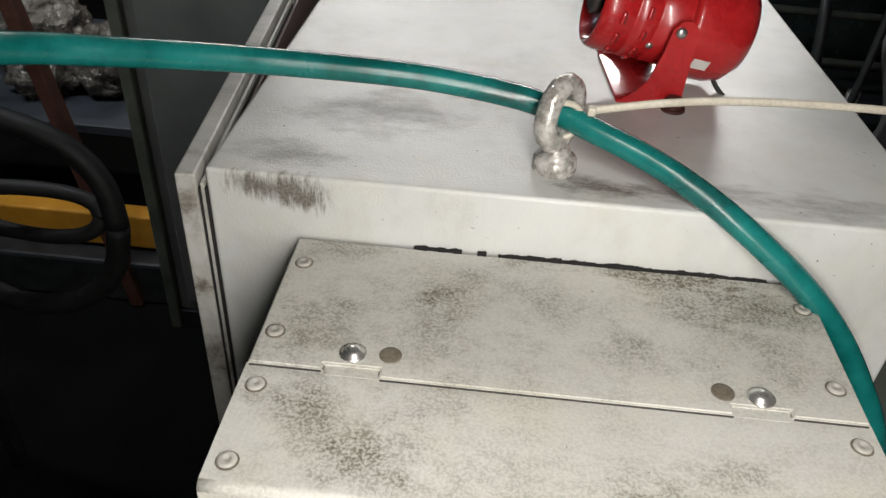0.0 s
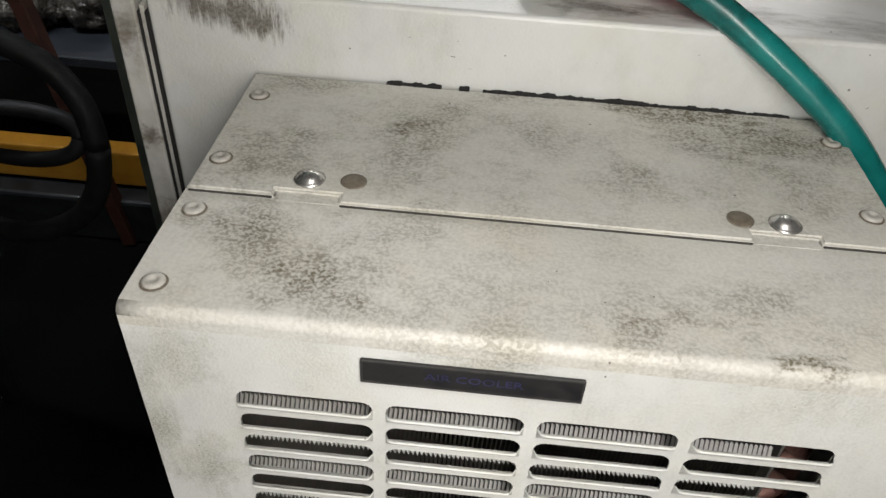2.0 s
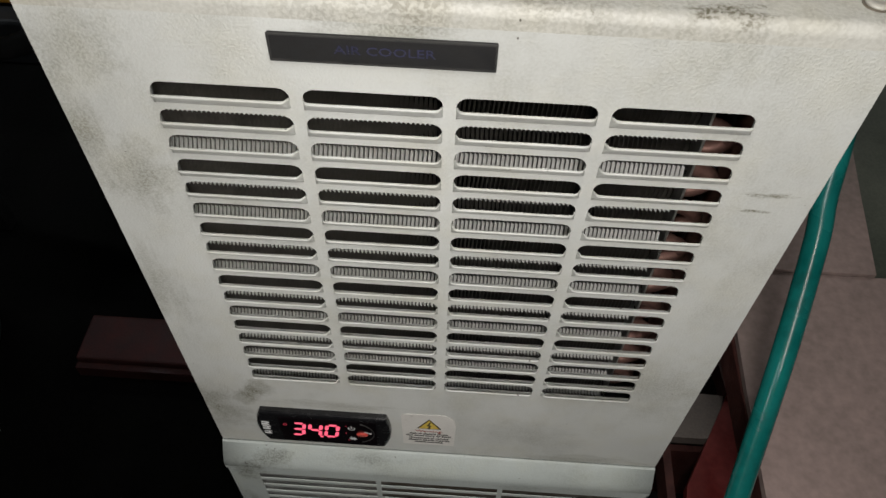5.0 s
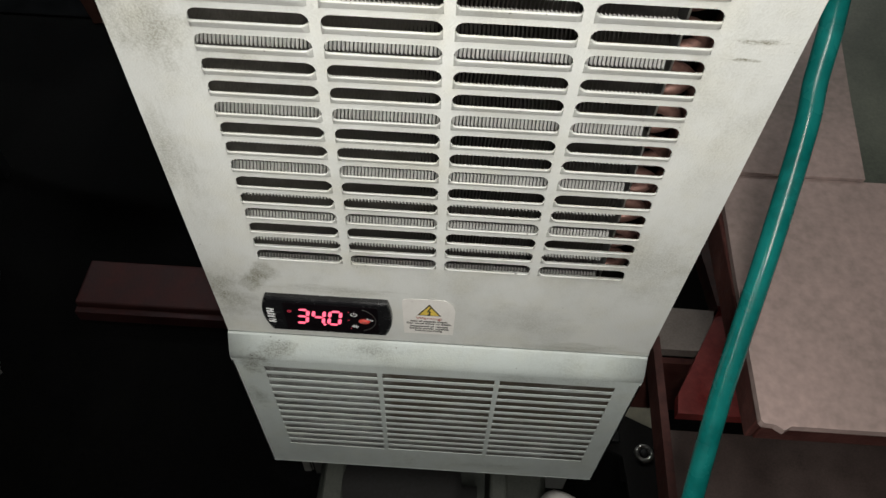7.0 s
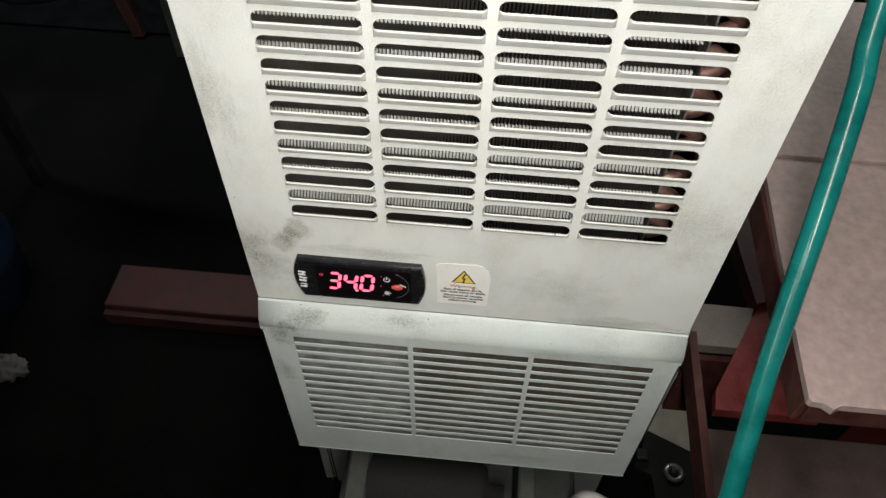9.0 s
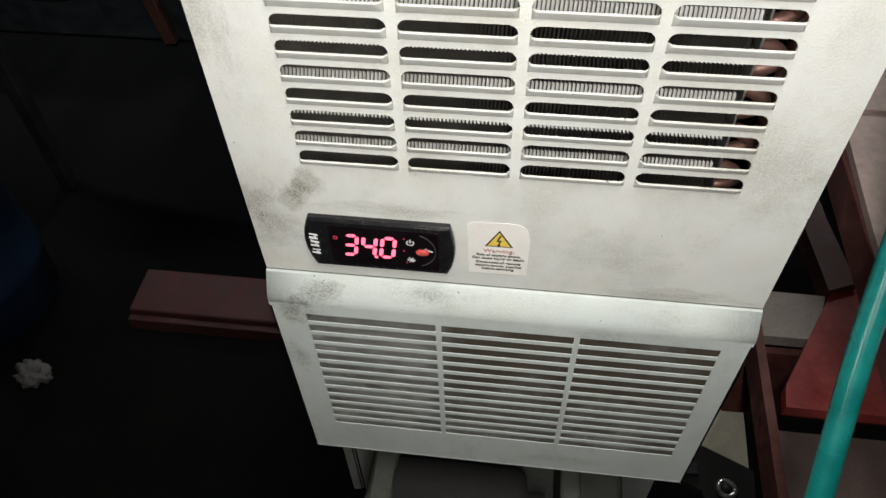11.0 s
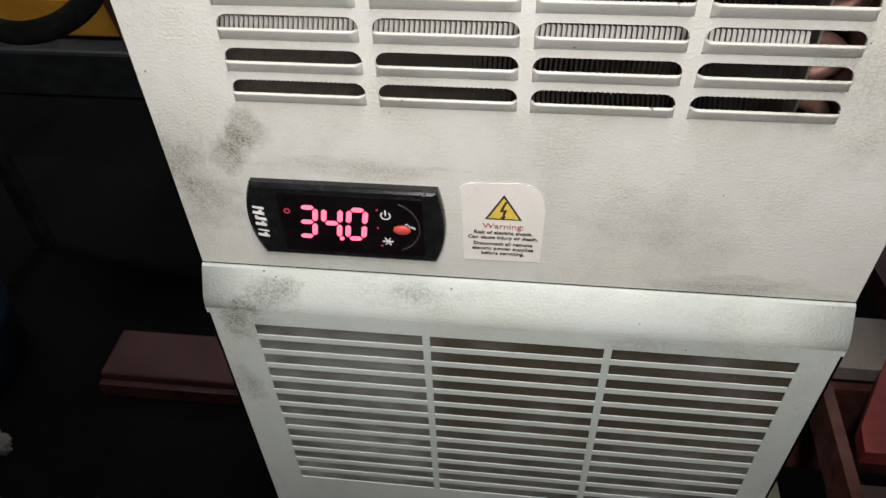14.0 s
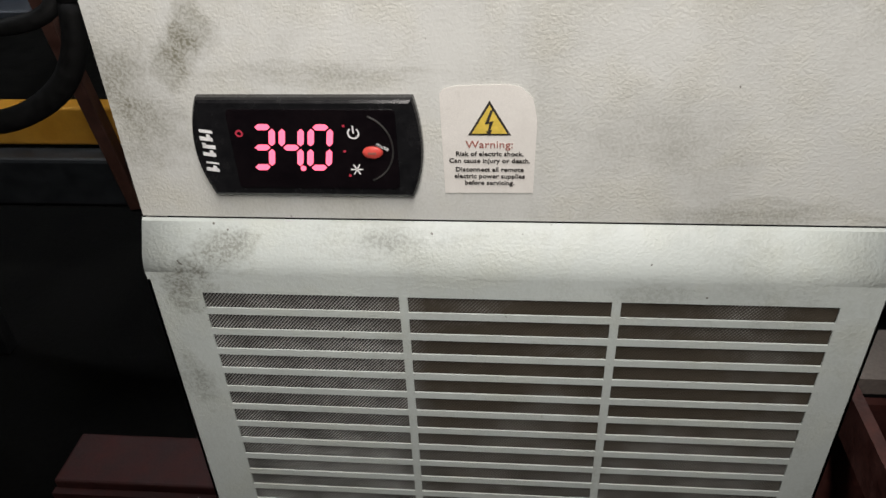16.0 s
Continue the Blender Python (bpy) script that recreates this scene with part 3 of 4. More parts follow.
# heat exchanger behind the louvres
# thin plates; rows of pale tabs stand for the glints on their wave crests
fins, glints, x = bmesh.new(), bmesh.new(), -0.112
while x < 0.0935:
    # each plate is pressed into waves, across and along
    cut = []
    for k in range(58):
        z, sway = 0.9 + 0.0051 * k, 0.00035 * math.sin(k * math.pi / 2)
        cut.append([fins.verts.new(p) for p in ((x + sway, 0.0150, z), (x + sway + 0.0011, 0.0185, z), (x + sway, 0.022, z), (x + sway + 0.0011, 0.026, z), (x + sway, 0.032, z))])
    for p, q in zip(cut, cut[1:]):
        for i in range(4):
            fins.faces.new((p[i], p[i + 1], q[i + 1], q[i]))
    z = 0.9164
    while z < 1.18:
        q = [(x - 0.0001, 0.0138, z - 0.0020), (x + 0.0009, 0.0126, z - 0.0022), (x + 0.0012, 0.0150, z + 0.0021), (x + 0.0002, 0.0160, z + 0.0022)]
        glints.faces.new([glints.verts.new(p) for p in q])
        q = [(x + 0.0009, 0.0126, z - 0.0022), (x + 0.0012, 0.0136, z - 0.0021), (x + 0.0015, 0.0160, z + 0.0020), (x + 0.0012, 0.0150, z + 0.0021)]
        glints.faces.new([glints.verts.new(p) for p in q])
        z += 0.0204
    x += 0.00182
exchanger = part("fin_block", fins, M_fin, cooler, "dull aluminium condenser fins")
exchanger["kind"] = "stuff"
glint_rows = part("fin_glint", glints, M_glint, cooler, "pale tabs standing for glints on the fins")
glint_rows["kind"] = "stuff"
part("end_plate", box(0.0955, 0.0965, 0.014, 0.06, 0.9, 1.19), M_steel, cooler, "bare metal end plate")
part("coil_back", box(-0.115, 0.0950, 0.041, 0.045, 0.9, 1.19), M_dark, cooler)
for i in range(11):
    z = 0.935 + 0.0235 * i
    bend = [(0.0965, 0.025, z), (0.103, 0.025, z + 0.001), (0.1085, 0.025, z + 0.005), (0.1085, 0.025, z + 0.0085), (0.103, 0.025, z + 0.0125), (0.0965, 0.025, z + 0.0135)]
    part("copper_bend", tube(bend, 0.0036, 10, 4), M_copper, cooler, "reddish copper return bend", True)
part("coil_pipe", tube([(0.120, 0.04, 0.92), (0.119, 0.04, 1.0), (0.121, 0.04, 1.1), (0.119, 0.04, 1.18)], 0.004, 10, 6), M_copper, cooler, "", True)

# lower cover: slanting band and barred grille
GX = ((-0.1193, -0.0402), (-0.0372, 0.0414), (0.0444, 0.1243))
GZ0, GN, GP, GH = 0.8312, 13, 0.01092, 0.0076
bars = [[(a + 0.0002, GZ0 - i * GP), (a + 0.0002, GZ0 - i * GP + GH), (c - 0.0002, GZ0 - i * GP + GH), (c - 0.0002, GZ0 - i * GP)] for a, c in GX for i in range(GN)]
cover = part("grille_cover", sheet([(-W, LOW + 0.003), (W, LOW + 0.003), (W, BAND_LOW - 0.0065), (-W, BAND_LOW - 0.0065)], bars, 0.0007, lambda u, v, w: Vector((u, -OUT + w, v))), M_cover, cooler, "pale grey barred lower grille cover")


def band():
    b = bmesh.new()
    sec = [(-OUT, BAND_LOW - 0.0065), (-OUT, BAND_LOW - 0.0045)]
    for i in range(1, 7):
        u = i / 6
        sec.append((-OUT + 0.0032 * u * u, BAND_LOW - 0.0045 + 0.0090 * u * (1 - u) + 0.0095 * u * u))
    sec += [(-0.0018, BAND_TOP - 0.0012), (-0.0006, BAND_TOP - 0.0004)]
    inner = [(y + 0.0012, z - 0.0007) for y, z in sec]
    rows = []
    for k in range(9):
        xx = -W - 0.0001 + (2 * W + 0.0002) * k / 8
        rows.append([b.verts.new((xx, y, z)) for y, z in sec] + [b.verts.new((xx, y, z)) for y, z in reversed(inner)])
    for p, q in zip(rows, rows[1:]):
        for i in range(len(p)):
            j = (i + 1) % len(p)
            b.faces.new((p[i], q[i], q[j], p[j]))
    b.faces.new(rows[0])
    b.faces.new(rows[-1][::-1])
    return b


lip = part("slanting_band", band(), M_cover, cooler, "pale grey slanted lip")
for f in lip.data.polygons:
    f.use_smooth = abs(f.normal.x) < 0.5 and BAND_LOW - 0.0044 < f.center.z < BAND_TOP - 0.002
for s in (-1, 1):
    def flank(u, v, w, s=s):
        return Vector((s * (W - w), u, v))
    part("cover_side", sheet([(-OUT, LOW + 0.003), (0.06, LOW + 0.003), (0.06, BAND_TOP - 0.02), (0.0, BAND_TOP - 0.002), (-OUT + 0.0042, BAND_LOW + 0.004), (-OUT + 0.001, BAND_LOW - 0.004), (-OUT, BAND_LOW - 0.008)], [], 0.0012, flank), M_cover, cooler)
part("side_flange", sheet([(0.1404, 0.70), (0.1500, 0.70), (0.1535, 0.72), (0.1545, 0.788), (0.1470, 0.862), (0.1404, 0.862)], [], 0.0015, lambda u, v, w: Vector((u, 0.016 + w, v))), M_cover, cooler)
part("cover_foot", box(-W, W, -OUT, 0.1, LOW, LOW + 0.003, 0.001, 1), M_cover, cooler)
part("filter_mat", box(-0.128, 0.13, -OUT + 0.0016, -OUT + 0.004, 0.69, 0.848), M_filter, cooler, "dark woven filter mesh, reflection painted in at one side")
part("inlet_back", box(-0.136, 0.136, 0.01, 0.012, LOW + 0.004, BAND_TOP), M_dark, cooler)


# rivets, screws and plugs on the top
def rivet_mesh():
    b = lathe([(0.0030, 0.0), (0.0041, 0.0003), (0.0040, 0.0009), (0.0033, 0.0014), (0.0016, 0.0016), (0.0012, 0.0008), (0.0001, 0.0007)], Matrix(), 20)
    return b


rv = part("rivet", rivet_mesh(), M_rivet, cooler, "painted pop rivet", True)
spots = [(-0.1315, 0.0125, TOP + 0.0002), (-0.132, 0.054, TOP + 0.0002), (-0.132, 0.087, TOP + T - 0.0006), (-0.131, 0.141, TOP + T - 0.0006), (0.1315, 0.054, TOP + 0.0002), (0.130, 0.086, TOP + T - 0.0006), (0.131, 0.142, TOP + T - 0.0006), (0.1315, 0.0125, TOP + 0.0002)]
rv.matrix_basis = Matrix.Translation(spots[0])
for s in spots[1:]:
    again("rivet", rv.data, cooler, Matrix.Translation(s))
ring_me = part("dirt_ring", lathe([(0.0049, 0.0), (0.0048, 0.0002), (0.003, 0.00025)], Matrix(), 20), M_plug, rv, "ring of dirt round the rivet")
ring_me.matrix_basis = Matrix.Translation(spots[0])
for s in spots[1:]:
    again("dirt_ring", ring_me.data, cooler, Matrix.Translation(s))
for x, y in ((-0.093, 0.0775), (0.0935, 0.0755)):
    z = TOP + T - 0.0006
    head = part("screw", lathe([(0.0062, 0.0), (0.0064, 0.0005), (0.0052, 0.0009), (0.0048, 0.0012), (0.0040, 0.0024), (0.0022, 0.0031), (0.0001, 0.0033)], Matrix.Translation((x, y, z)), 24), M_steel, cooler, "shiny zinc cross-head screw", True)
    cross = box(-0.0019, 0.0019, -0.0005, 0.0005, 0.0018, 0.00315)
    box(-0.0005, 0.0005, -0.0019, 0.0019, 0.0018, 0.00315, bm=cross)
    bmesh.ops.transform(cross, matrix=Matrix.Translation((x, y, z)) @ Matrix.Rotation(0.6 + x, 4, "Z"), verts=cross.verts)
    part("cross_recess", cross, M_socket, head)
for x, y in ((-0.0755, 0.0785), (0.0765, 0.0765)):
    part("hole_plug", lathe([(0.0053, 0.0), (0.0053, 0.0003), (0.0046, 0.0005), (0.0001, 0.0005)], Matrix.Translation((x, y, TOP + T - 0.0006)), 24), M_plug, cooler, "flat brown hole plug", True)

# name tag
tag = part("name_tag", box(-0.0595, 0.0150, -0.0012, 0.0002, 1.1765, 1.1872, 0.0004, 1), M_tag, cooler, "black engraved tag with faded navy letters")
rim = bmesh.new()
for a in ((-0.0595, 0.0150, 1.1865, 1.1872), (-0.0595, 0.0150, 1.1765, 1.1772), (-0.0595, -0.0588, 1.1772, 1.1865), (0.0143, 0.0150, 1.1772, 1.1865)):
    box(a[0], a[1], -0.0016, -0.0010, a[2], a[3], bm=rim)
part("tag_rim", rim, M_tagrim, tag)
letters("tag_letters", "AIR COOLER", 0.0046, on_front(-0.0215, -0.0013, 1.1818), M_tagtext, tag, "faded navy letters", 1.25)

# ---- the thermostat ----
stat = empty("thermostat_display", (-0.069, 0.0, 0.879), "black digital thermostat showing red digits 34.0", "thermostat")


def dial_outline(grow, top=0.9182, low=0.8797, x0=-0.1112, x1=-0.0288):
    """Flat above and below, bowed outwards at both ends."""
    pts, cz, hh = [], (top + low) / 2, (top - low) / 2
    for i in range(13):
        v = 1 - 2 * i / 12
        pts.append((x0 - grow + 0.0041 * v * v, cz + (hh + grow) * v))
    for i in range(13):
        v = -1 + 2 * i / 12
        pts.append((x1 + grow - (0.0042 if v < 0 else 0.0026) * v * v, cz + (hh + grow) * v))
    return pts


body = bmesh.new()
loops = [[body.verts.new((u, y, v)) for u, v in dial_outline(g)] for g, y in ((0.0, 0.001), (0.0, -0.0026), (-0.0005, -0.0036), (-0.0015, -0.0042))]
for p, q in zip(loops, loops[1:]):
    for i in range(len(p)):
        body.faces.new((p[i], p[(i + 1) % len(p)], q[(i + 1) % len(p)], q[i]))
body.faces.new(loops[-1])
part("bezel", body, M_plastic, stat, "satin black bezel")
win = part("window", sheet(rounded(-0.0965, -0.0375, 0.8840, 0.9145, 0.0015, 0.0015), [], 0.0007, lambda u, v, w: Vector((u, -0.0041 - w, v))), M_glossy, stat, "glossy black display window")
YF = -0.0050


def seven(parent, x, z, on, w=0.0067, h=0.0157, t=0.0022):
    """One digit of seven slanted bars; on names those that are lit, a to g."""
    spec = {"a": (0, h, 1), "d": (0, 0, 1), "g": (0, h / 2, 1), "f": (-w / 2, h * 0.75, 0), "b": (w / 2, h * 0.75, 0), "e": (-w / 2, h * 0.25, 0), "c": (w / 2, h * 0.25, 0)}
    for k in on:
        cx, cz, flat = spec[k]
        L = (w - 0.0012) / 2 if flat else (h / 2 - 0.0012) / 2
        q = [(-L, 0), (-L + t / 2, t / 2), (L - t / 2, t / 2), (L, 0), (L - t / 2, -t / 2), (-L + t / 2, -t / 2)]
        if not flat:
            q = [(b, a) for a, b in q]
        lean = 0.15
        part("segment", sheet([(x + cx + a + lean * (cz + b), z + cz + b) for a, b in q], [], 0.0002, lambda u, v, wv: Vector((u, YF - wv + 0.0002, v))), M_led, parent, "lit red segment")


D0 = 0.8924
digits = part("display_glass", box(-0.0950, -0.0582, YF + 0.0003, YF + 0.0006, 0.8880, 0.9120), M_glossy, stat)
for x, on in ((-0.0866, "abcdg"), (-0.0763, "bcfg"), (-0.0660, "abcdef")):
    seven(stat, x, D0, on)
part("decimal_point", lathe([(0.0010, 0), (0.0010, 0.0003), (0.0001, 0.0003)], on_front(-0.0718, YF, D0 - 0.0002), 12), M_led, stat, "lit red point")
ring = sheet([(-0.0930 + 0.0014 * math.cos(a), 0.9056 + 0.0014 * math.sin(a)) for a in (0.5236 * i for i in range(12))], [[(-0.0930 + 0.0008 * math.cos(a), 0.9056 + 0.0008 * math.sin(a)) for a in (0.5236 * i for i in range(12))]], 0.0002, lambda u, v, w: Vector((u, YF - w + 0.0002, v)))
part("status_lamp", ring, M_led_dim, stat, "dim red status lamp")
for x, z in ((-0.0556, 0.9088), (-0.0561, 0.8991), (-0.0551, 0.8894)):
    part("status_dot", lathe([(0.0005, 0), (0.0005, 0.0002), (0.0001, 0.0002)], on_front(x, YF, z), 8), M_led_dim, stat)
# mark of the maker as slanted white bars
mark = bmesh.new()
for i, w in enumerate((0.0024, 0.0011, 0.0024, 0.0024, 0.0026, 0.0020)):
    z, x = 0.8900 + i * 0.00305, -0.1078 + (0.0004 if i % 2 else 0.0)
    join(mark, sheet([(x, z + 0.0006), (x + 0.0046, z), (x + 0.0046, z + w * 0.55), (x, z + w * 0.55 + 0.0006)], [], 0.0002, lambda u, v, d: Vector((u, -0.0043 - d, v))))
    if w > 0.002:
        e = x if i % 2 else x + 0.0026
        join(mark, sheet([(e, z + w * 0.5 + 0.0004), (e + 0.0013, z + w * 0.5 + 0.0002), (e + 0.0013, z + w), (e, z + w + 0.0002)], [], 0.0002, lambda u, v, d: Vector((u, -0.0043 - d, v))))
part("maker_mark", mark, M_white, stat, "white slanted mark")
# power and frost signs, red key and its arc
power = bmesh.new()
for k in range(14):
    a0, a1 = radians(125 + 290 * k / 14), radians(125 + 290 * (k + 1) / 14)
    vs = [power.verts.new((-0.0524 + r * math.cos(a), -0.0051, 0.9060 + r * math.sin(a))) for r, a in ((0.0016, a0), (0.0022, a0), (0.0022, a1), (0.0016, a1))]
    power.faces.new(vs)
bmesh.ops.remove_doubles(power, verts=power.verts, dist=1e-6)
box(-0.0527, -0.0521, -0.0052, -0.0050, 0.9060, 0.9088, bm=power)
part("power_sign", power, M_white, stat, "white power sign")
frost = bmesh.new()
for k in range(3):
    box(-0.0022, 0.0022, -0.0001, 0.0001, -0.00022, 0.00022, bm=frost, m=Matrix.Translation((-0.0524, -0.0051, 0.8919)) @ Matrix.Rotation(radians(60 * k), 4, "Y"))
part("frost_sign", frost, M_white, stat, "white frost sign")
key = part("key", lathe([(0.0029, -0.0003), (0.0029, 0.0004), (0.0024, 0.0008), (0.0001, 0.0009)], on_front(-0.0462, YF, 0.8987) @ Matrix.Diagonal((1.25, 0.8, 1, 1)), 20), M_button, stat, "oval red key", True)
part("key_slot", box(-0.0478, -0.0448, YF - 0.0011, YF - 0.0008, 0.8983, 0.8991), M_redink, key)
letters("key_word", "mute", 0.0021, on_front(-0.0426, YF - 0.0001, 0.9009, -28), M_white, stat, "", 1.1)
arc = []
for k in range(13):
    a = radians(70 - 140 * k / 12)
    arc.append((-0.0512 + 0.0122 * math.cos(a), YF + 0.0001, 0.8998 + 0.0132 * math.sin(a)))
part("key_arc", tube(arc, 0.00035, 6, 2), M_tagrim, stat, "", True)

# ---- warning sticker ----
sx0, sx1, sz0, sz1 = -0.0222, 0.0107, 0.8800, 0.9220
outline = [(sx0 + 0.0005, sz0), (sx1 - 0.0006, sz0 + 0.0004), (sx1, sz1 - 0.013), (sx1 - 0.0016, sz1 - 0.0052), (sx1 - 0.0058, sz1 - 0.0010), (sx1 - 0.0105, sz1), (sx0 + 0.006, sz1 - 0.0006), (sx0 + 0.0012, sz1 - 0.0014), (sx0 - 0.0004, sz1 - 0.0034), (sx0, sz1 - 0.02)]
note = part("warning_sticker", sheet(outline, [], 0.0003, lambda u, v, w: Vector((u, -0.0002 - w, v))), M_sticker)
tagged(note, "worn off-white electric shock warning sticker with yellow triangle", "sticker")
YS = -0.0007
tri = [(-0.0056 + 0.0086 * math.sin(a), 0.9076 + 0.0086 * math.cos(a)) for a in (0, radians(120), radians(240))]
part("triangle_rim", sheet(tri, [], 0.0002, lambda u, v, w: Vector((u, YS + 0.0002 - w, v))), M_ink, note, "black triangle border")
tri2 = [(-0.0056 + 0.0070 * math.sin(a), 0.9076 + 0.0070 * math.cos(a)) for a in (0, radians(120), radians(240))]
part("triangle", sheet(tri2, [], 0.0002, lambda u, v, w: Vector((u, YS - w, v))), M_yellow, note, "yellow warning triangle")
flash = [(-0.0052, 0.9130), (-0.0072, 0.9077), (-0.0056, 0.9080), (-0.0062, 0.9050), (-0.0069, 0.9052), (-0.0057, 0.9032), (-0.0047, 0.9056), (-0.0054, 0.9054), (-0.0042, 0.9089), (-0.0058, 0.9085), (-0.0044, 0.9128)]
part("flash_sign", sheet(flash, [], 0.0002, lambda u, v, w: Vector((u, YS - 0.0002 - w, v))), M_ink, note)
letters("warning_word", "Warning:", 0.0040, on_front(-0.0056, YS, 0.8997), M_redink, note, "red-brown word", 1.12)
for i, words in enumerate(("Risk of electric shock.", "Can cause injury or death.", "Disconnect all remote", "electric power supplies", "before servicing.")):
    letters("warning_line", words, 0.00245, on_front(-0.0056, YS, 0.8961 - 0.0027 * i - (0.0008 if i > 1 else 0)), M_ink, note, "", 1.1, 0.00012, 0.00005)

# ---- on top of the cabinet ----
eye = empty("lifting_eye", (-0.002, 0.199, CT), "grubby painted steel lifting eye bolt on the cabinet", "eye bolt")
part("collar", lathe([(0.0118, 0.0), (0.0124, 0.001), (0.0122, 0.007), (0.0112, 0.0085), (0.0085, 0.0100), (0.0070, 0.0150)], Matrix.Translation((-0.002, 0.199, CT)), 32), M_eye, eye, "", True)
rg = bmesh.new()
eye_m = Matrix.Translation((-0.003, 0.199, CT + 0.0335)) @ Matrix.Rotation(radians(58), 4, "Z") @ Matrix.Rotation(radians(90), 4, "X")
rings = []
for i in range(40):
    a = 2 * math.pi * i / 40
    rings.append([rg.verts.new(eye_m @ Vector(((0.0150 + 0.0056 * math.cos(b)) * math.cos(a), (0.0165 + 0.0056 * math.cos(b)) * math.sin(a), 0.0062 * math.sin(b)))) for b in (2 * math.pi * k / 12 for k in range(12))])
for i in range(40):
    p, q = rings[i], rings[(i + 1) % 40]
    for k in range(12):
        rg.faces.new((p[k], p[(k + 1) % 12], q[(k + 1) % 12], q[k]))
part("ring", rg, M_eye, eye, "", True)

hose_line = [(-0.95, -0.95, 0.010), (-0.66, -0.80, 0.012), (-0.52, -0.66, 0.45), (-0.42, -0.48, 1.05), (-0.33, -0.22, 1.34), (-0.275, 0.0, 1.362), (-0.2417, 0.1075, 1.3244), (-0.2131, 0.1427, 1.3113), (-0.1723, 0.1734, 1.2996), (-0.1205, 0.1942, 1.2906), (-0.0771, 0.2045, 1.2848), (-0.0405, 0.2083, 1.279), (-0.0123, 0.2070, 1.2738),
             (0.0155, 0.1957, 1.2670), (0.0395, 0.1868, 1.2605), (0.0632, 0.1758, 1.2525), (0.0903, 0.1632, 1.2393), (0.1276, 0.1499, 1.2138), (0.1528, 0.1417, 1.189), (0.1732, 0.1353, 1.1601), (0.1900, 0.1320, 1.1308), (0.2040, 0.1265, 1.090),
             (0.2090, 0.1130, 1.0520), (0.2065, 0.0950, 1.0270), (0.2030, 0.0740, 1.0100), (0.192, 0.029, 0.966), (0.1823, -0.0142, 0.9094), (0.1773, -0.0377, 0.8799), (0.170, -0.083, 0.8246), (0.168, -0.12, 0.77), (0.22, -0.20, 0.6), (0.30, -0.27, 0.3), (0.40, -0.32, 0.02), (0.7, -0.35, 0.012)]
hose = part("green_hose", tube(hose_line, 0.0069, 20, 10), M_hose, None, "", True)
tagged(hose, "translucent green plastic air hose through the lifting eye", "hose")
strap = part("cable_tie", tube([(0.012, 0.197, 1.2775), (0.05, 0.203, 1.2825), (0.09, 0.208, 1.2850), (0.15, 0.214, 1.2845), (0.22, 0.222, 1.2800), (0.29, 0.23, 1.2730)], 0.0024, 8, 8, 0.55), M_tie, None, "", True)
tagged(strap, "long yellowed white nylon cable tie round the eye", "cable tie")
tie_head = part("tie_head", box(0.0105, 0.0150, 0.1945, 0.1995, 1.2750, 1.2800, 0.001, 2), M_tie, strap)
loop = [Vector((-0.003, 0.197, 1.270)) + Vector((0.012 * math.cos(a), 0.004 * math.cos(a), 0.0105 * math.sin(a))) for a in (2 * math.pi * i / 12 for i in range(13))]
part("tie_loop", tube(loop, 0.0018, 8, 3), M_tie, strap, "", True)


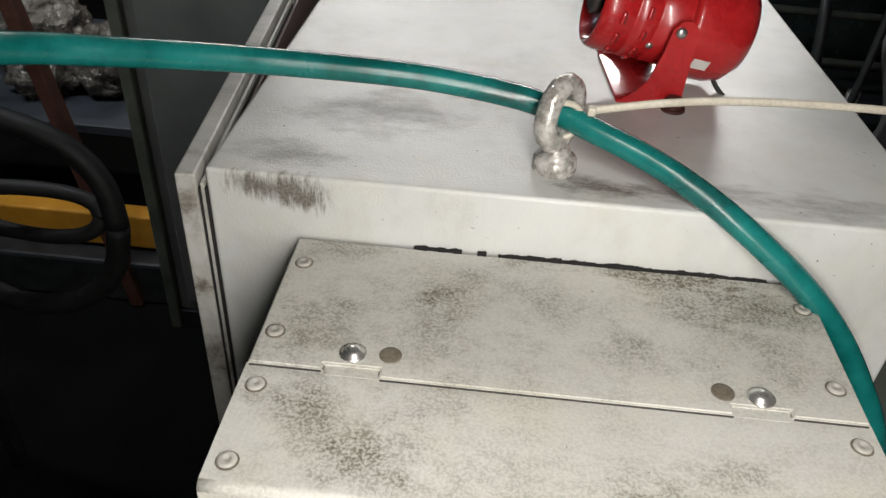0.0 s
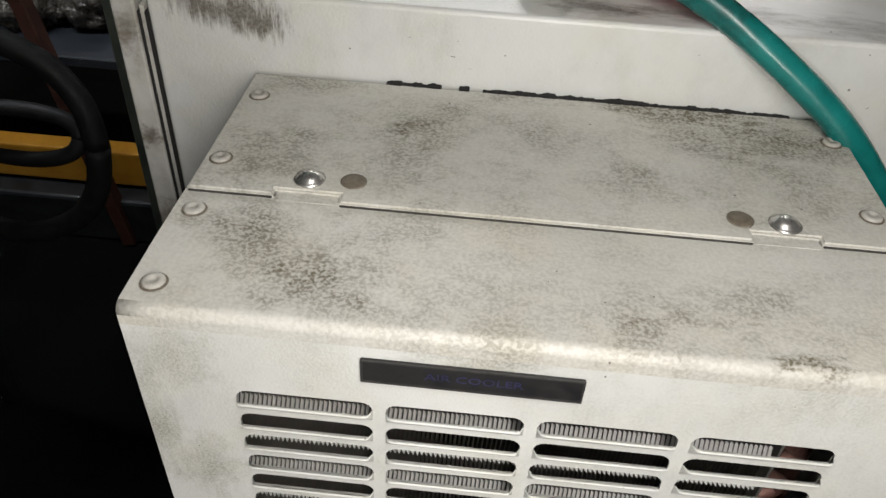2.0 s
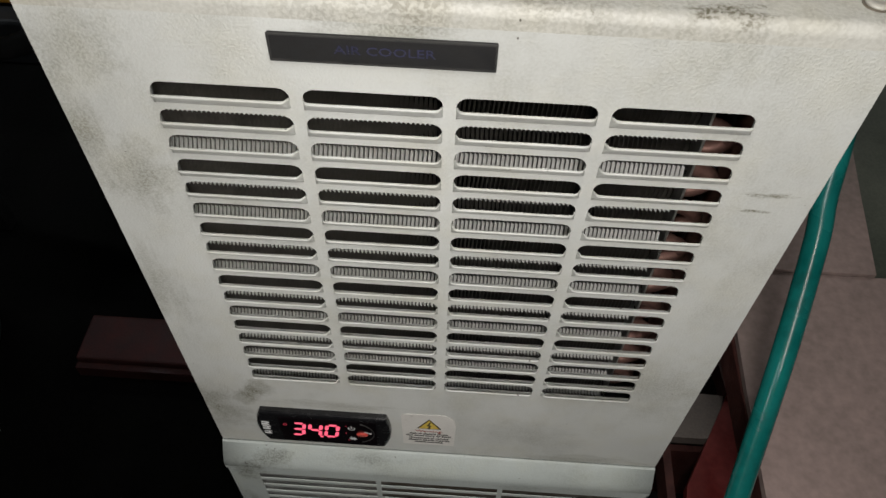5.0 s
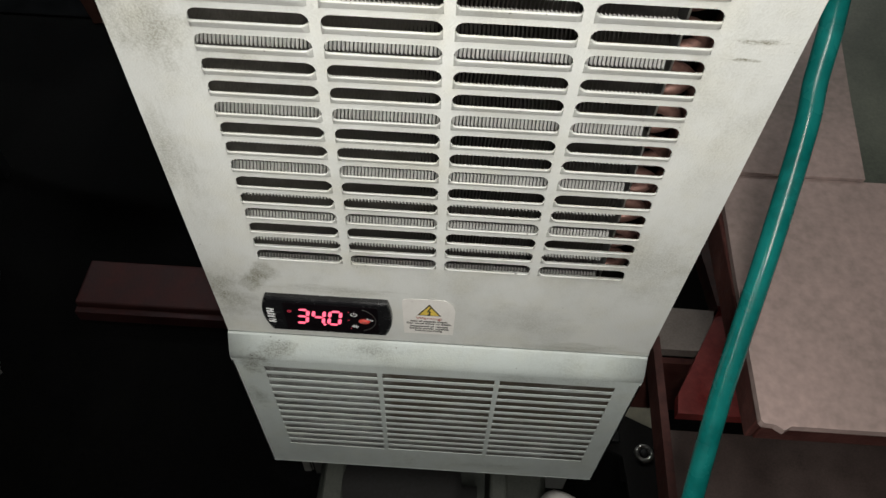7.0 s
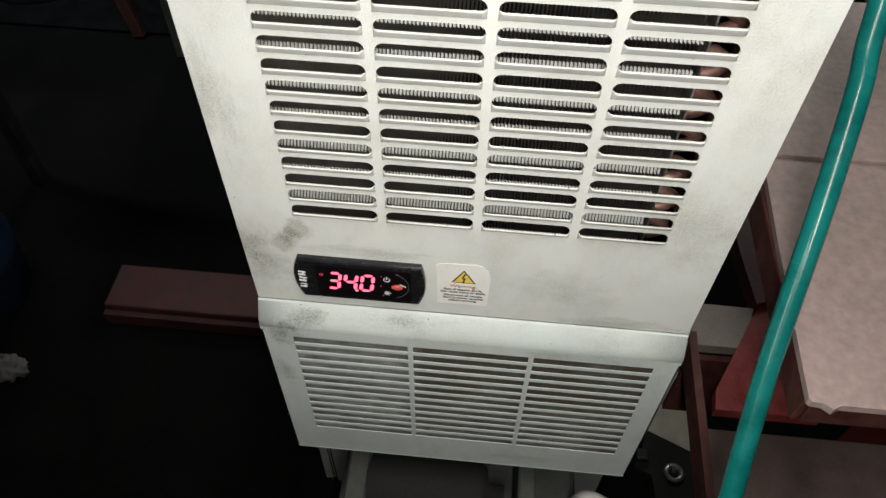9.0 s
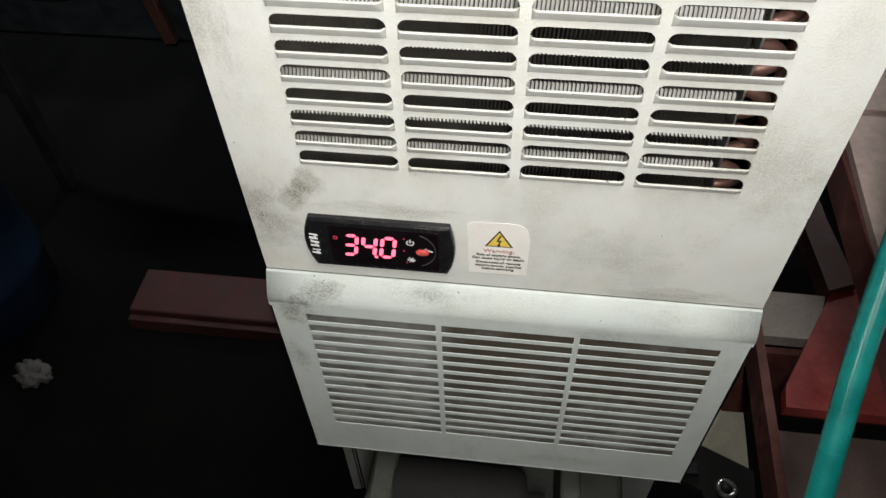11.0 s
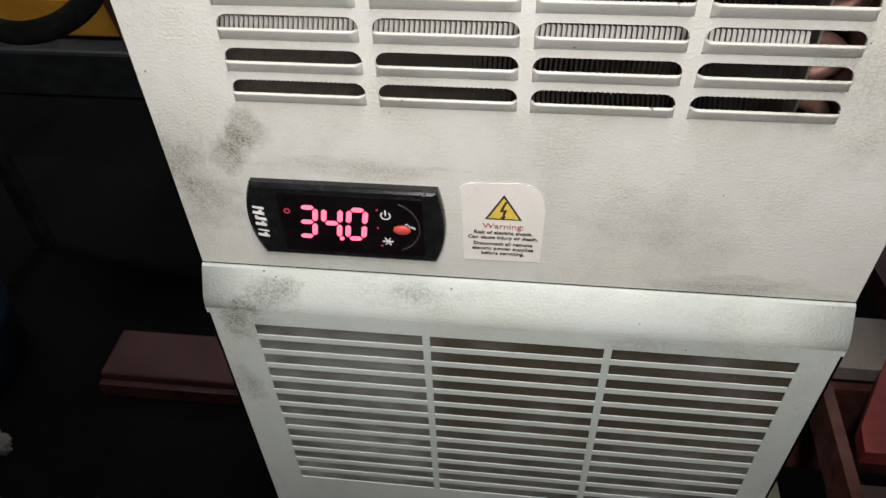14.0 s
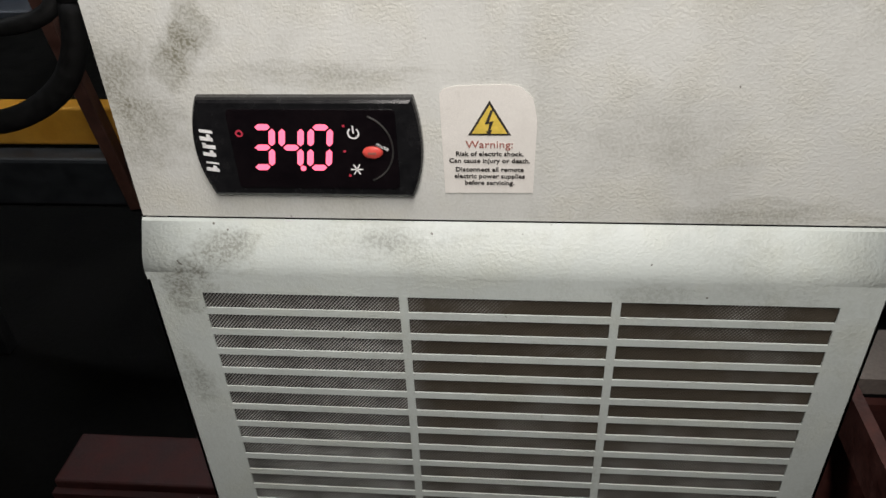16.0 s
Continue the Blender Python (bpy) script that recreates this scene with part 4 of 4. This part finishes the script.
def siren():
    at = Vector((0.0680, 0.335, CT + 0.047))
    k_ = 0.92
    top = empty("siren", (0.085, 0.34, CT), "glossy red motor siren on a red bracket", "siren")
    axis = Vector((-0.985, -0.07, 0.175)).normalized()
    rot = axis.to_track_quat("Z", "Y").to_matrix().to_4x4()
    m = Matrix.Translation(at) @ rot @ Matrix.Diagonal((k_, k_, k_, 1))
    # bell at the back, slotted drum at the front
    part("motor_drum", lathe([(0.0, -0.012), (0.0350, -0.012), (0.0356, -0.008), (0.0356, 0.010), (0.0348, 0.011), (0.0348, 0.013), (0.0356, 0.014), (0.0356, 0.026), (0.0348, 0.027), (0.0348, 0.029), (0.0356, 0.030), (0.0354, 0.044), (0.0342, 0.050), (0.0322, 0.052), (0.0300, 0.0515), (0.0290, 0.046), (0.0001, 0.030)], m, 48), M_siren, top, "", True)
    part("bell", lathe([(0.0001, -0.062), (0.0180, -0.0615), (0.0300, -0.058), (0.0375, -0.050), (0.0400, -0.040), (0.0405, -0.015), (0.0400, -0.011), (0.0360, -0.0095)], m, 48), M_siren, top, "rounded red bell", True)
    for k in range(14):
        for turn, high, long in ((0.0, 0.037, 0.0050), (0.2, 0.020, 0.0044)):
            q = m @ Matrix.Rotation(2 * math.pi * k / 14 + turn, 4, "Z") @ Matrix.Translation((0.0352, 0, high)) @ Matrix.Rotation(radians(90), 4, "Y")
            scoop = part("vent_scoop", box(-0.0016, 0.0016, -long, long, -0.0008, 0.0020, 0.0012, 2, m=q), M_siren, top, "pressed red scoop", True)
            part("vent_slot", box(0.0016, 0.0022, -long * 0.8, long * 0.8, -0.0002, 0.0009, m=q), M_socket, scoop, "dark vent slot")
    part("front_hub", lathe([(0.010, 0.046), (0.012, 0.052), (0.008, 0.055), (0.0001, 0.055)], m, 24), M_socket, top, "dark front opening", True)
    part("rating_label", box(-0.006, 0.006, -0.0045, 0.0045, 0.0, 0.0003, m=m @ Matrix.Rotation(radians(-27), 4, "Z") @ Matrix.Translation((0.0406, 0, -0.026)) @ Matrix.Rotation(radians(90), 4, "Y")), M_sticker, top, "small white label")
    part("body_screw", lathe([(0.0028, 0), (0.0026, 0.0010), (0.0010, 0.0015), (0.0001, 0.0015)], m @ Matrix.Rotation(radians(-25), 4, "Z") @ Matrix.Translation((0.0352, 0, 0.012)) @ Matrix.Rotation(radians(90), 4, "Y"), 14), M_steel, top, "bright screw", True)
    # U bracket: two cheeks and a foot
    side = axis.cross(Vector((0, 0, 1))).normalized()
    for s in (-1, 1):
        c = at + side * (0.0388 * s) - axis * 0.002
        fore, up = Vector((axis.x, axis.y, 0)).normalized(), Vector((0, 0, 1))
        low = CT + 0.002 - c.z
        pts = [(0.012, low), (-0.010, low), (-0.011, 0.004), (-0.006, 0.009), (0.0, 0.009), (0.005, 0.004), (0.008, -0.012), (0.014, low + 0.014), (0.021, low + 0.006), (0.030, low)]
        part("cheek", sheet([(u, v) for u, v in pts], [], 0.0018, lambda u, v, w, c=c, s=s: c + fore * u + up * v + side * (s * w)), M_siren, top, "red bracket cheek")
        part("pivot_rivet", lathe([(0.0036, 0), (0.0034, 0.0015), (0.0015, 0.0022), (0.0001, 0.0023)], Matrix.Translation(c + side * (s * 0.0018) + up * 0.002) @ (side * s).to_track_quat("Z", "Y").to_matrix().to_4x4(), 16), M_steel, top, "bright pivot rivet", True)
    q = Matrix.Translation((at.x, at.y, CT)) @ Matrix.Rotation(math.atan2(-axis.y, -axis.x), 4, "Z")
    part("foot_plate", box(-0.030, 0.012, -0.0405, 0.0405, 0.0, 0.0022, 0.0006, 1, m=q), M_siren, top)
    bolt = part("foot_bolt", lathe([(0.0078, 0.0022), (0.0078, 0.0040), (0.0060, 0.0042), (0.0060, 0.0095), (0.0052, 0.0105), (0.0001, 0.0105)], q @ Matrix.Translation((0.006, -0.047, -0.002)), 20), M_rust, top, "brown hexagon bolt")
    part("lead", tube([at + Vector((0.035, 0.0, -0.03)), at + Vector((0.045, -0.012, -0.045)), at + Vector((0.058, -0.02, -0.053)), at + Vector((0.064, -0.02, -0.055))], 0.0016, 8, 6), M_rubber, top, "black lead", True)


siren()

# ---- steel bench and red frame beside the cooler ----
bench = empty("steel_bench", (0.5, 0.1, 0.0), "greasy grey steel plates on a red painted frame", "workbench")
PZ = 0.885
rnd = random.Random(11)
edge = [(0.2000, -0.0485), (0.2015, -0.0505), (0.2080, -0.0510), (0.2130, -0.0545), (0.2180, -0.0515)]
for i in range(1, 12):
    edge.append((0.225 + 0.05 * i, -0.0515 + rnd.uniform(-0.0012, 0.0012)))
edge += [(0.80, 0.150), (0.206, 0.152), (0.2025, 0.06)]
part("front_plate", sheet(edge, [], 0.006, lambda u, v, w: Vector((u, v, PZ - w))), M_slab, bench, "worn grey plate, red reflection put into its colour")
part("rear_plate", sheet([(0.207, 0.153), (0.316, 0.153), (0.327, 0.236), (0.345, 0.36), (0.21, 0.36)], [], 0.006, lambda u, v, w: Vector((u, v, PZ + 0.002 - w))), M_slab, bench)
part("green_plate", sheet([(0.319, 0.153), (0.80, 0.153), (0.80, 0.5), (0.36, 0.5)], [], 0.006, lambda u, v, w: Vector((u, v, PZ - 0.012 - w))), M_greenplate, bench, "dull green-grey plate")
part("edge_angle", box(0.2015, 0.2065, -0.045, 0.36, PZ - 0.034, PZ - 0.0065, 0.0008, 1), M_rust, bench, "rusty red angle under the plate")
part("front_angle", box(0.2070, 0.80, -0.046, -0.041, PZ - 0.034, PZ - 0.0065, 0.0008, 1), M_rust, bench)
for x, y in ((0.78, -0.03), (0.78, 0.46), (0.24, 0.46)):
    part("leg", box(x - 0.02, x + 0.02, y - 0.02, y + 0.02, 0.0, PZ - 0.02, 0.002, 1), M_redsteel, bench)
frame_z = 0.70
stand = empty("machine_stand", (0.25, 0.1, 0.0), "red oxide painted steel machine stand with gusset", "machine frame")
part("rail", sheet([(0.1935, -0.10), (0.2005, -0.10), (0.2035, 0.115), (0.1965, 0.115)], [], 0.03, lambda u, v, w: Vector((u, v, frame_z - w))), M_rust, stand, "rusty red rail")
part("diagonal_rail", sheet([(0.252, 0.33), (0.268, 0.33), (0.2755, 0.232), (0.286, 0.16), (0.262, 0.15), (0.2555, 0.21)], [], 0.02, lambda u, v, w: Vector((u, v, frame_z + 0.002 - w))), M_rust, stand, "worn rusty rail")
part("gusset", sheet([(0.2145, 0.058), (0.265, 0.151), (0.292, 0.160), (0.30, 0.040), (0.212, 0.040)], [], 0.012, lambda u, v, w: Vector((u, v, frame_z - 0.003 - w))), M_redsteel, stand, "bright red gusset")
part("flat_bar", sheet([(0.150, 0.105), (0.246, 0.105), (0.262, 0.150), (0.150, 0.152)], [], 0.012, lambda u, v, w: Vector((u, v, frame_z - 0.006 - w))), M_bar, stand, "bare grey flat bar")
part("web", box(0.20, 0.75, 0.098, 0.104, 0.58, frame_z - 0.02), M_rust, stand)
part("lower_plate", sheet([(0.2035, -0.25), (0.9, -0.25), (0.9, 0.04), (0.2035, 0.04)], [], 0.012, lambda u, v, w: Vector((u, v, frame_z - 0.04 - w))), M_brown, stand, "oily dark brown plate")
part("column", box(0.52, 0.58, 0.17, 0.23, 0.0, frame_z - 0.02, 0.003, 1), M_redsteel, stand)
part("foot_beam", box(0.50, 0.9, 0.16, 0.24, 0.0, 0.05, 0.003, 1), M_redsteel, stand)
board = part("beige_board", sheet([(0.4111, 0.4762), (0.4103, 0.3933), (0.4065, 0.307), (0.3192, 0.3503), (0.3056, 0.3739)], [], 0.018, lambda u, v, w: Vector((u, v, 0.020 - w))), M_beige)
tagged(board, "pale beige board lying on the floor", "board")
clip = empty("black_bracket", (0.3543, 0.2567, 0.0), "black steel bracket with a bright washer", "bracket")
part("arm", sheet([(0.3145, 0.3315), (0.4003, 0.2928), (0.394, 0.1778), (0.3249, 0.1725), (0.3177, 0.2509), (0.29, 0.2639), (0.3072, 0.3012)], [], 0.012, lambda u, v, w: Vector((u, v, 0.060 - w))), M_gasket, clip)
part("foot", box(0.3543 - 0.03, 0.3543 + 0.03, 0.2567 - 0.03, 0.2567 + 0.03, 0.0, 0.048, 0.003, 1), M_gasket, clip)
part("lug", box(0.3543 - 0.062, 0.3543 - 0.040, 0.2567 + 0.015, 0.2567 + 0.035, 0.058, 0.072, 0.004, 2), M_black, clip)
part("washer", tube([(0.3543 + 0.0125 * math.cos(a), 0.2567 + 0.0125 * math.sin(a), 0.0625) for a in (2 * math.pi * q / 16 for q in range(17))], 0.0045, 8, 2), M_steel, clip, "bright steel washer", True)
part("stud", lathe([(0.0075, 0.0), (0.0075, 0.008), (0.006, 0.010), (0.0001, 0.010)], Matrix.Translation((0.3543, 0.2567, 0.058)), 14), M_dark, clip, "dark stud", True)

# ---- fittings under the cooler ----
pump = empty("motor_unit", (0.0, 0.02, 0.0), "dim grey-green motor unit with steel fittings", "motor")
part("base_box", box(-0.12, 0.12, -0.01, 0.15, 0.30, 0.52, 0.006, 2), M_grimy, pump)
part("bracket_plate", box(-0.105, -0.085, -0.03, 0.1, 0.5, 0.585, 0.002, 1), M_grimy, pump)
part("motor_can", lathe([(0.0, -0.06), (0.028, -0.06), (0.031, -0.055), (0.031, 0.05), (0.026, 0.058), (0.012, 0.06), (0.012, 0.075), (0.0001, 0.075)], pose(-0.03, 0.0, 0.555, 0, 90, 0), 28), M_gasket, pump, "black motor can", True)
part("clamp", box(0.055, 0.072, -0.03, 0.06, 0.52, 0.60, 0.003, 2), M_grimy, pump)
# steel elbow in a pale film colour that stands for its shine
part("elbow", tube([(0.118, 0.0, 0.50), (0.118, -0.002, 0.56), (0.122, -0.01, 0.59), (0.135, -0.02, 0.60)], 0.011, 14, 6), M_sticker, pump, "bright steel elbow, its brightness put into a pale colour", True)
part("pedestal", box(-0.1, 0.1, 0.01, 0.14, 0.0, 0.30, 0.004, 1), M_black, pump)

# ---- dim surroundings on the other side ----
beam = part("red_beam", box(-0.72, -0.22, 0.497, 0.597, 0.0, 0.045, 0.004, 2), M_beam)
tagged(beam, "dull red painted steel beam on the floor", "beam")
part("web_plate", box(-0.72, -0.22, 0.484, 0.4965, 0.0, 0.03), M_beam, beam)
drum = empty("blue_drum", (-1.03, 0.52, 0.0), "dark blue plastic drum standing in shade", "drum")
part("shell", lathe([(0.12, 0.0), (0.13, 0.01), (0.135, 0.1), (0.14, 0.11), (0.14, 0.125), (0.135, 0.135), (0.135, 0.28), (0.14, 0.29), (0.14, 0.305), (0.134, 0.315), (0.128, 0.40), (0.11, 0.42), (0.02, 0.422)], Matrix.Translation((-1.03, 0.52, 0.0)), 40), M_blue, drum, "", True)
part("bung", lathe([(0.022, 0.42), (0.022, 0.432), (0.0001, 0.433)], Matrix.Translation((-1.03, 0.46, 0.0)), 20), M_black, drum, "black bung", True)
ragb = bmesh.new()
bmesh.ops.create_icosphere(ragb, subdivisions=4, radius=1)
for v in ragb.verts:
    n = v.co.normalized()
    r = 1 + 0.5 * noise.noise(n * 2.6) + 0.25 * noise.noise(n * 7)
    v.co = Vector((-0.857 + n.x * 0.028 * r, 0.357 + n.y * 0.024 * r, max(0.0, 0.014 + n.z * 0.024 * r)))
tagged(part("rag", ragb, M_rag, None, "", True), "crumpled dirty white rag on the floor", "rag")

mach = empty("grey_machine", (-0.6, 1.6, 0.0), "dull grey enamelled machine housing in half-shade", "machine")
part("housing", box(-0.815, -0.25, 1.33, 1.95, 0.06, 1.5, 0.006, 2), M_machine, mach)
part("door_leaf", box(-0.785, -0.50, 1.318, 1.329, 0.10, 1.44, 0.003, 2), M_machine, mach)
part("corner_post", box(-0.845, -0.816, 1.315, 1.36, 0.0, 1.5, 0.003, 1), M_greenplate, mach, "pale green corner post")
part("base_skid", box(-0.82, -0.25, 1.32, 1.95, 0.0, 0.06), M_black, mach)
truck = empty("yellow_frame", (-1.15, 1.5, 0.0), "yellow painted steel frame with rusty upright", "machine frame")
part("cross_beam", box(-1.5, -0.83, 1.46, 1.52, 0.15, 0.255, 0.006, 2), M_orange, truck)
part("upright", box(-1.035, -1.0, 1.38, 1.42, 0.0, 0.9, 0.003, 1, m=Matrix.Translation((-1.02, 1.4, 0.3)) @ Matrix.Rotation(radians(-9), 4, "Y") @ Matrix.Translation((1.02, -1.4, -0.3))), M_rustbar, truck, "rusty brown upright")
part("wheel_rail", box(-1.6, -0.83, 1.40, 1.6, 0.0, 0.14, 0.01, 2), M_black, truck)
part("deck", box(-1.7, -0.92, 1.56, 2.3, 0.44, 0.47, 0.004, 1), M_deck, truck, "blue-grey steel deck")
# black hose coiled on a post
post = part("hose_post", box(-1.03, -1.0, 0.83, 0.86, 0.0, 1.1, 0.003, 1), M_black)
tagged(post, "black steel post holding a coiled hose", "post")
part("hook", tube([(-1.0, 0.845, 0.77), (-0.995, 0.82, 0.755), (-0.985, 0.80, 0.74), (-0.97, 0.79, 0.745)], 0.008, 8, 4), M_black, post, "", True)
for k, (rad, cx, cz, thick, squash) in enumerate(((0.187, -0.81, 0.715, 0.019, 1.0), (0.150, -0.81, 0.715, 0.013, 0.30))):
    ring_pts = [(cx + rad * math.cos(a), 0.80 + 0.02 * k + 0.015 * math.sin(2 * a), cz + rad * squash * math.sin(a) * (1.0 + 0.05 * math.cos(3 * a))) for a in (2 * math.pi * q / 20 for q in range(21))]
    tagged(part("rubber_hose", tube(ring_pts, thick, 14, 4), M_rubber, None, "", True), "thick black rubber hose coiled on a post", "hose", "black rubber hoses")
for i, (x, y, z, s) in enumerate(((-1.28, 1.75, 0.47, 0.10), (-1.12, 1.8, 0.47, 0.12), (-1.4, 1.95, 0.47, 0.14), (-1.0, 1.9, 0.47, 0.09))):
    b = bmesh.new()
    bmesh.ops.create_icosphere(b, subdivisions=4, radius=1)
    for v in b.verts:
        n = v.co.normalized()
        r = 1 + 0.35 * noise.noise(n * 2.2 + Vector((i * 3, 0, 0))) + 0.2 * noise.noise(n * 8 + Vector((0, i * 5, 0)))
        v.co = Vector((x + n.x * s * r, y + n.y * s * r, max(z, z + s * 0.6 + n.z * s * 0.8 * r)))
    tagged(part("wrapped_bundle", b, M_foil, None, "", True), "bundle wrapped in crumpled clear film", "bundle", "wrapped bundles")
# dark machine beyond the cabinet's other side
press = empty("dark_machine", (0.9, 1.6, 0.0), "dark greasy machine with pipes in shade", "machine")
part("bed", box(0.42, 1.9, 1.35, 2.2, 0.0, 0.72, 0.02, 2), M_black, press)
part("slideway", box(0.42, 1.9, 1.30, 1.345, 0.66, 0.70, 0.004, 1), M_steel, press, "bare steel slideway")
part("post", box(0.62, 0.655, 1.0, 1.04, 0.0, 1.6, 0.006, 1), M_rubber, press, "black post")
part("panel", box(0.42, 1.9, 1.75, 1.85, 0.72, 1.5, 0.01, 2), M_dkgreen, press, "dark glossy back panel")
for i in range(9):
    x = 0.50 + 0.085 * i
    part("pipe", tube([(x, 1.33, 0.70), (x + 0.01, 1.30, 0.80), (x + 0.03 * (i % 3 - 1), 1.34, 0.95 + 0.06 * (i % 3)), (x + 0.02, 1.5, 1.06 + 0.04 * (i % 2)), (x, 1.75, 1.1)], 0.008 + 0.003 * (i % 2), 10, 6), M_black if i % 3 else M_machine, press, "", True)
for i in range(7):
    part("valve", lathe([(0.012, 0), (0.026, 0.01), (0.026, 0.05), (0.014, 0.06), (0.014, 0.09), (0.001, 0.092)], Matrix.Translation((0.47 + 0.13 * i, 1.40 + 0.06 * (i % 2), 0.72)), 18), M_grimy if i % 2 else M_steel, press, "greasy valve body", True)
for i in range(5):
    part("cross_pipe", tube([(0.44, 1.6, 0.80 + 0.11 * i), (0.9, 1.58, 0.80 + 0.11 * i), (1.8, 1.6, 0.79 + 0.11 * i)], 0.009, 10, 4), M_grimy, press, "", True)
# light fittings, unseen: one for the tube, one added with the fill lamp
for x, y, zt in ((0.15, 3.3, 2.48), (-1.2, 0.91, 2.20)):
    fit_ = empty("tube_light", (x, y, 3.4), "added light fitting under the ceiling, out of view", "ceiling light", "tube lights")
    part("tray", box(x - 0.68, x + 0.68, y - 0.08, y + 0.08, zt, zt + 0.06, 0.004, 1), M_white, fit_)
    part("hanger", box(x - 0.02, x + 0.02, y - 0.02, y + 0.02, zt + 0.06, 3.4), M_steel, fit_)
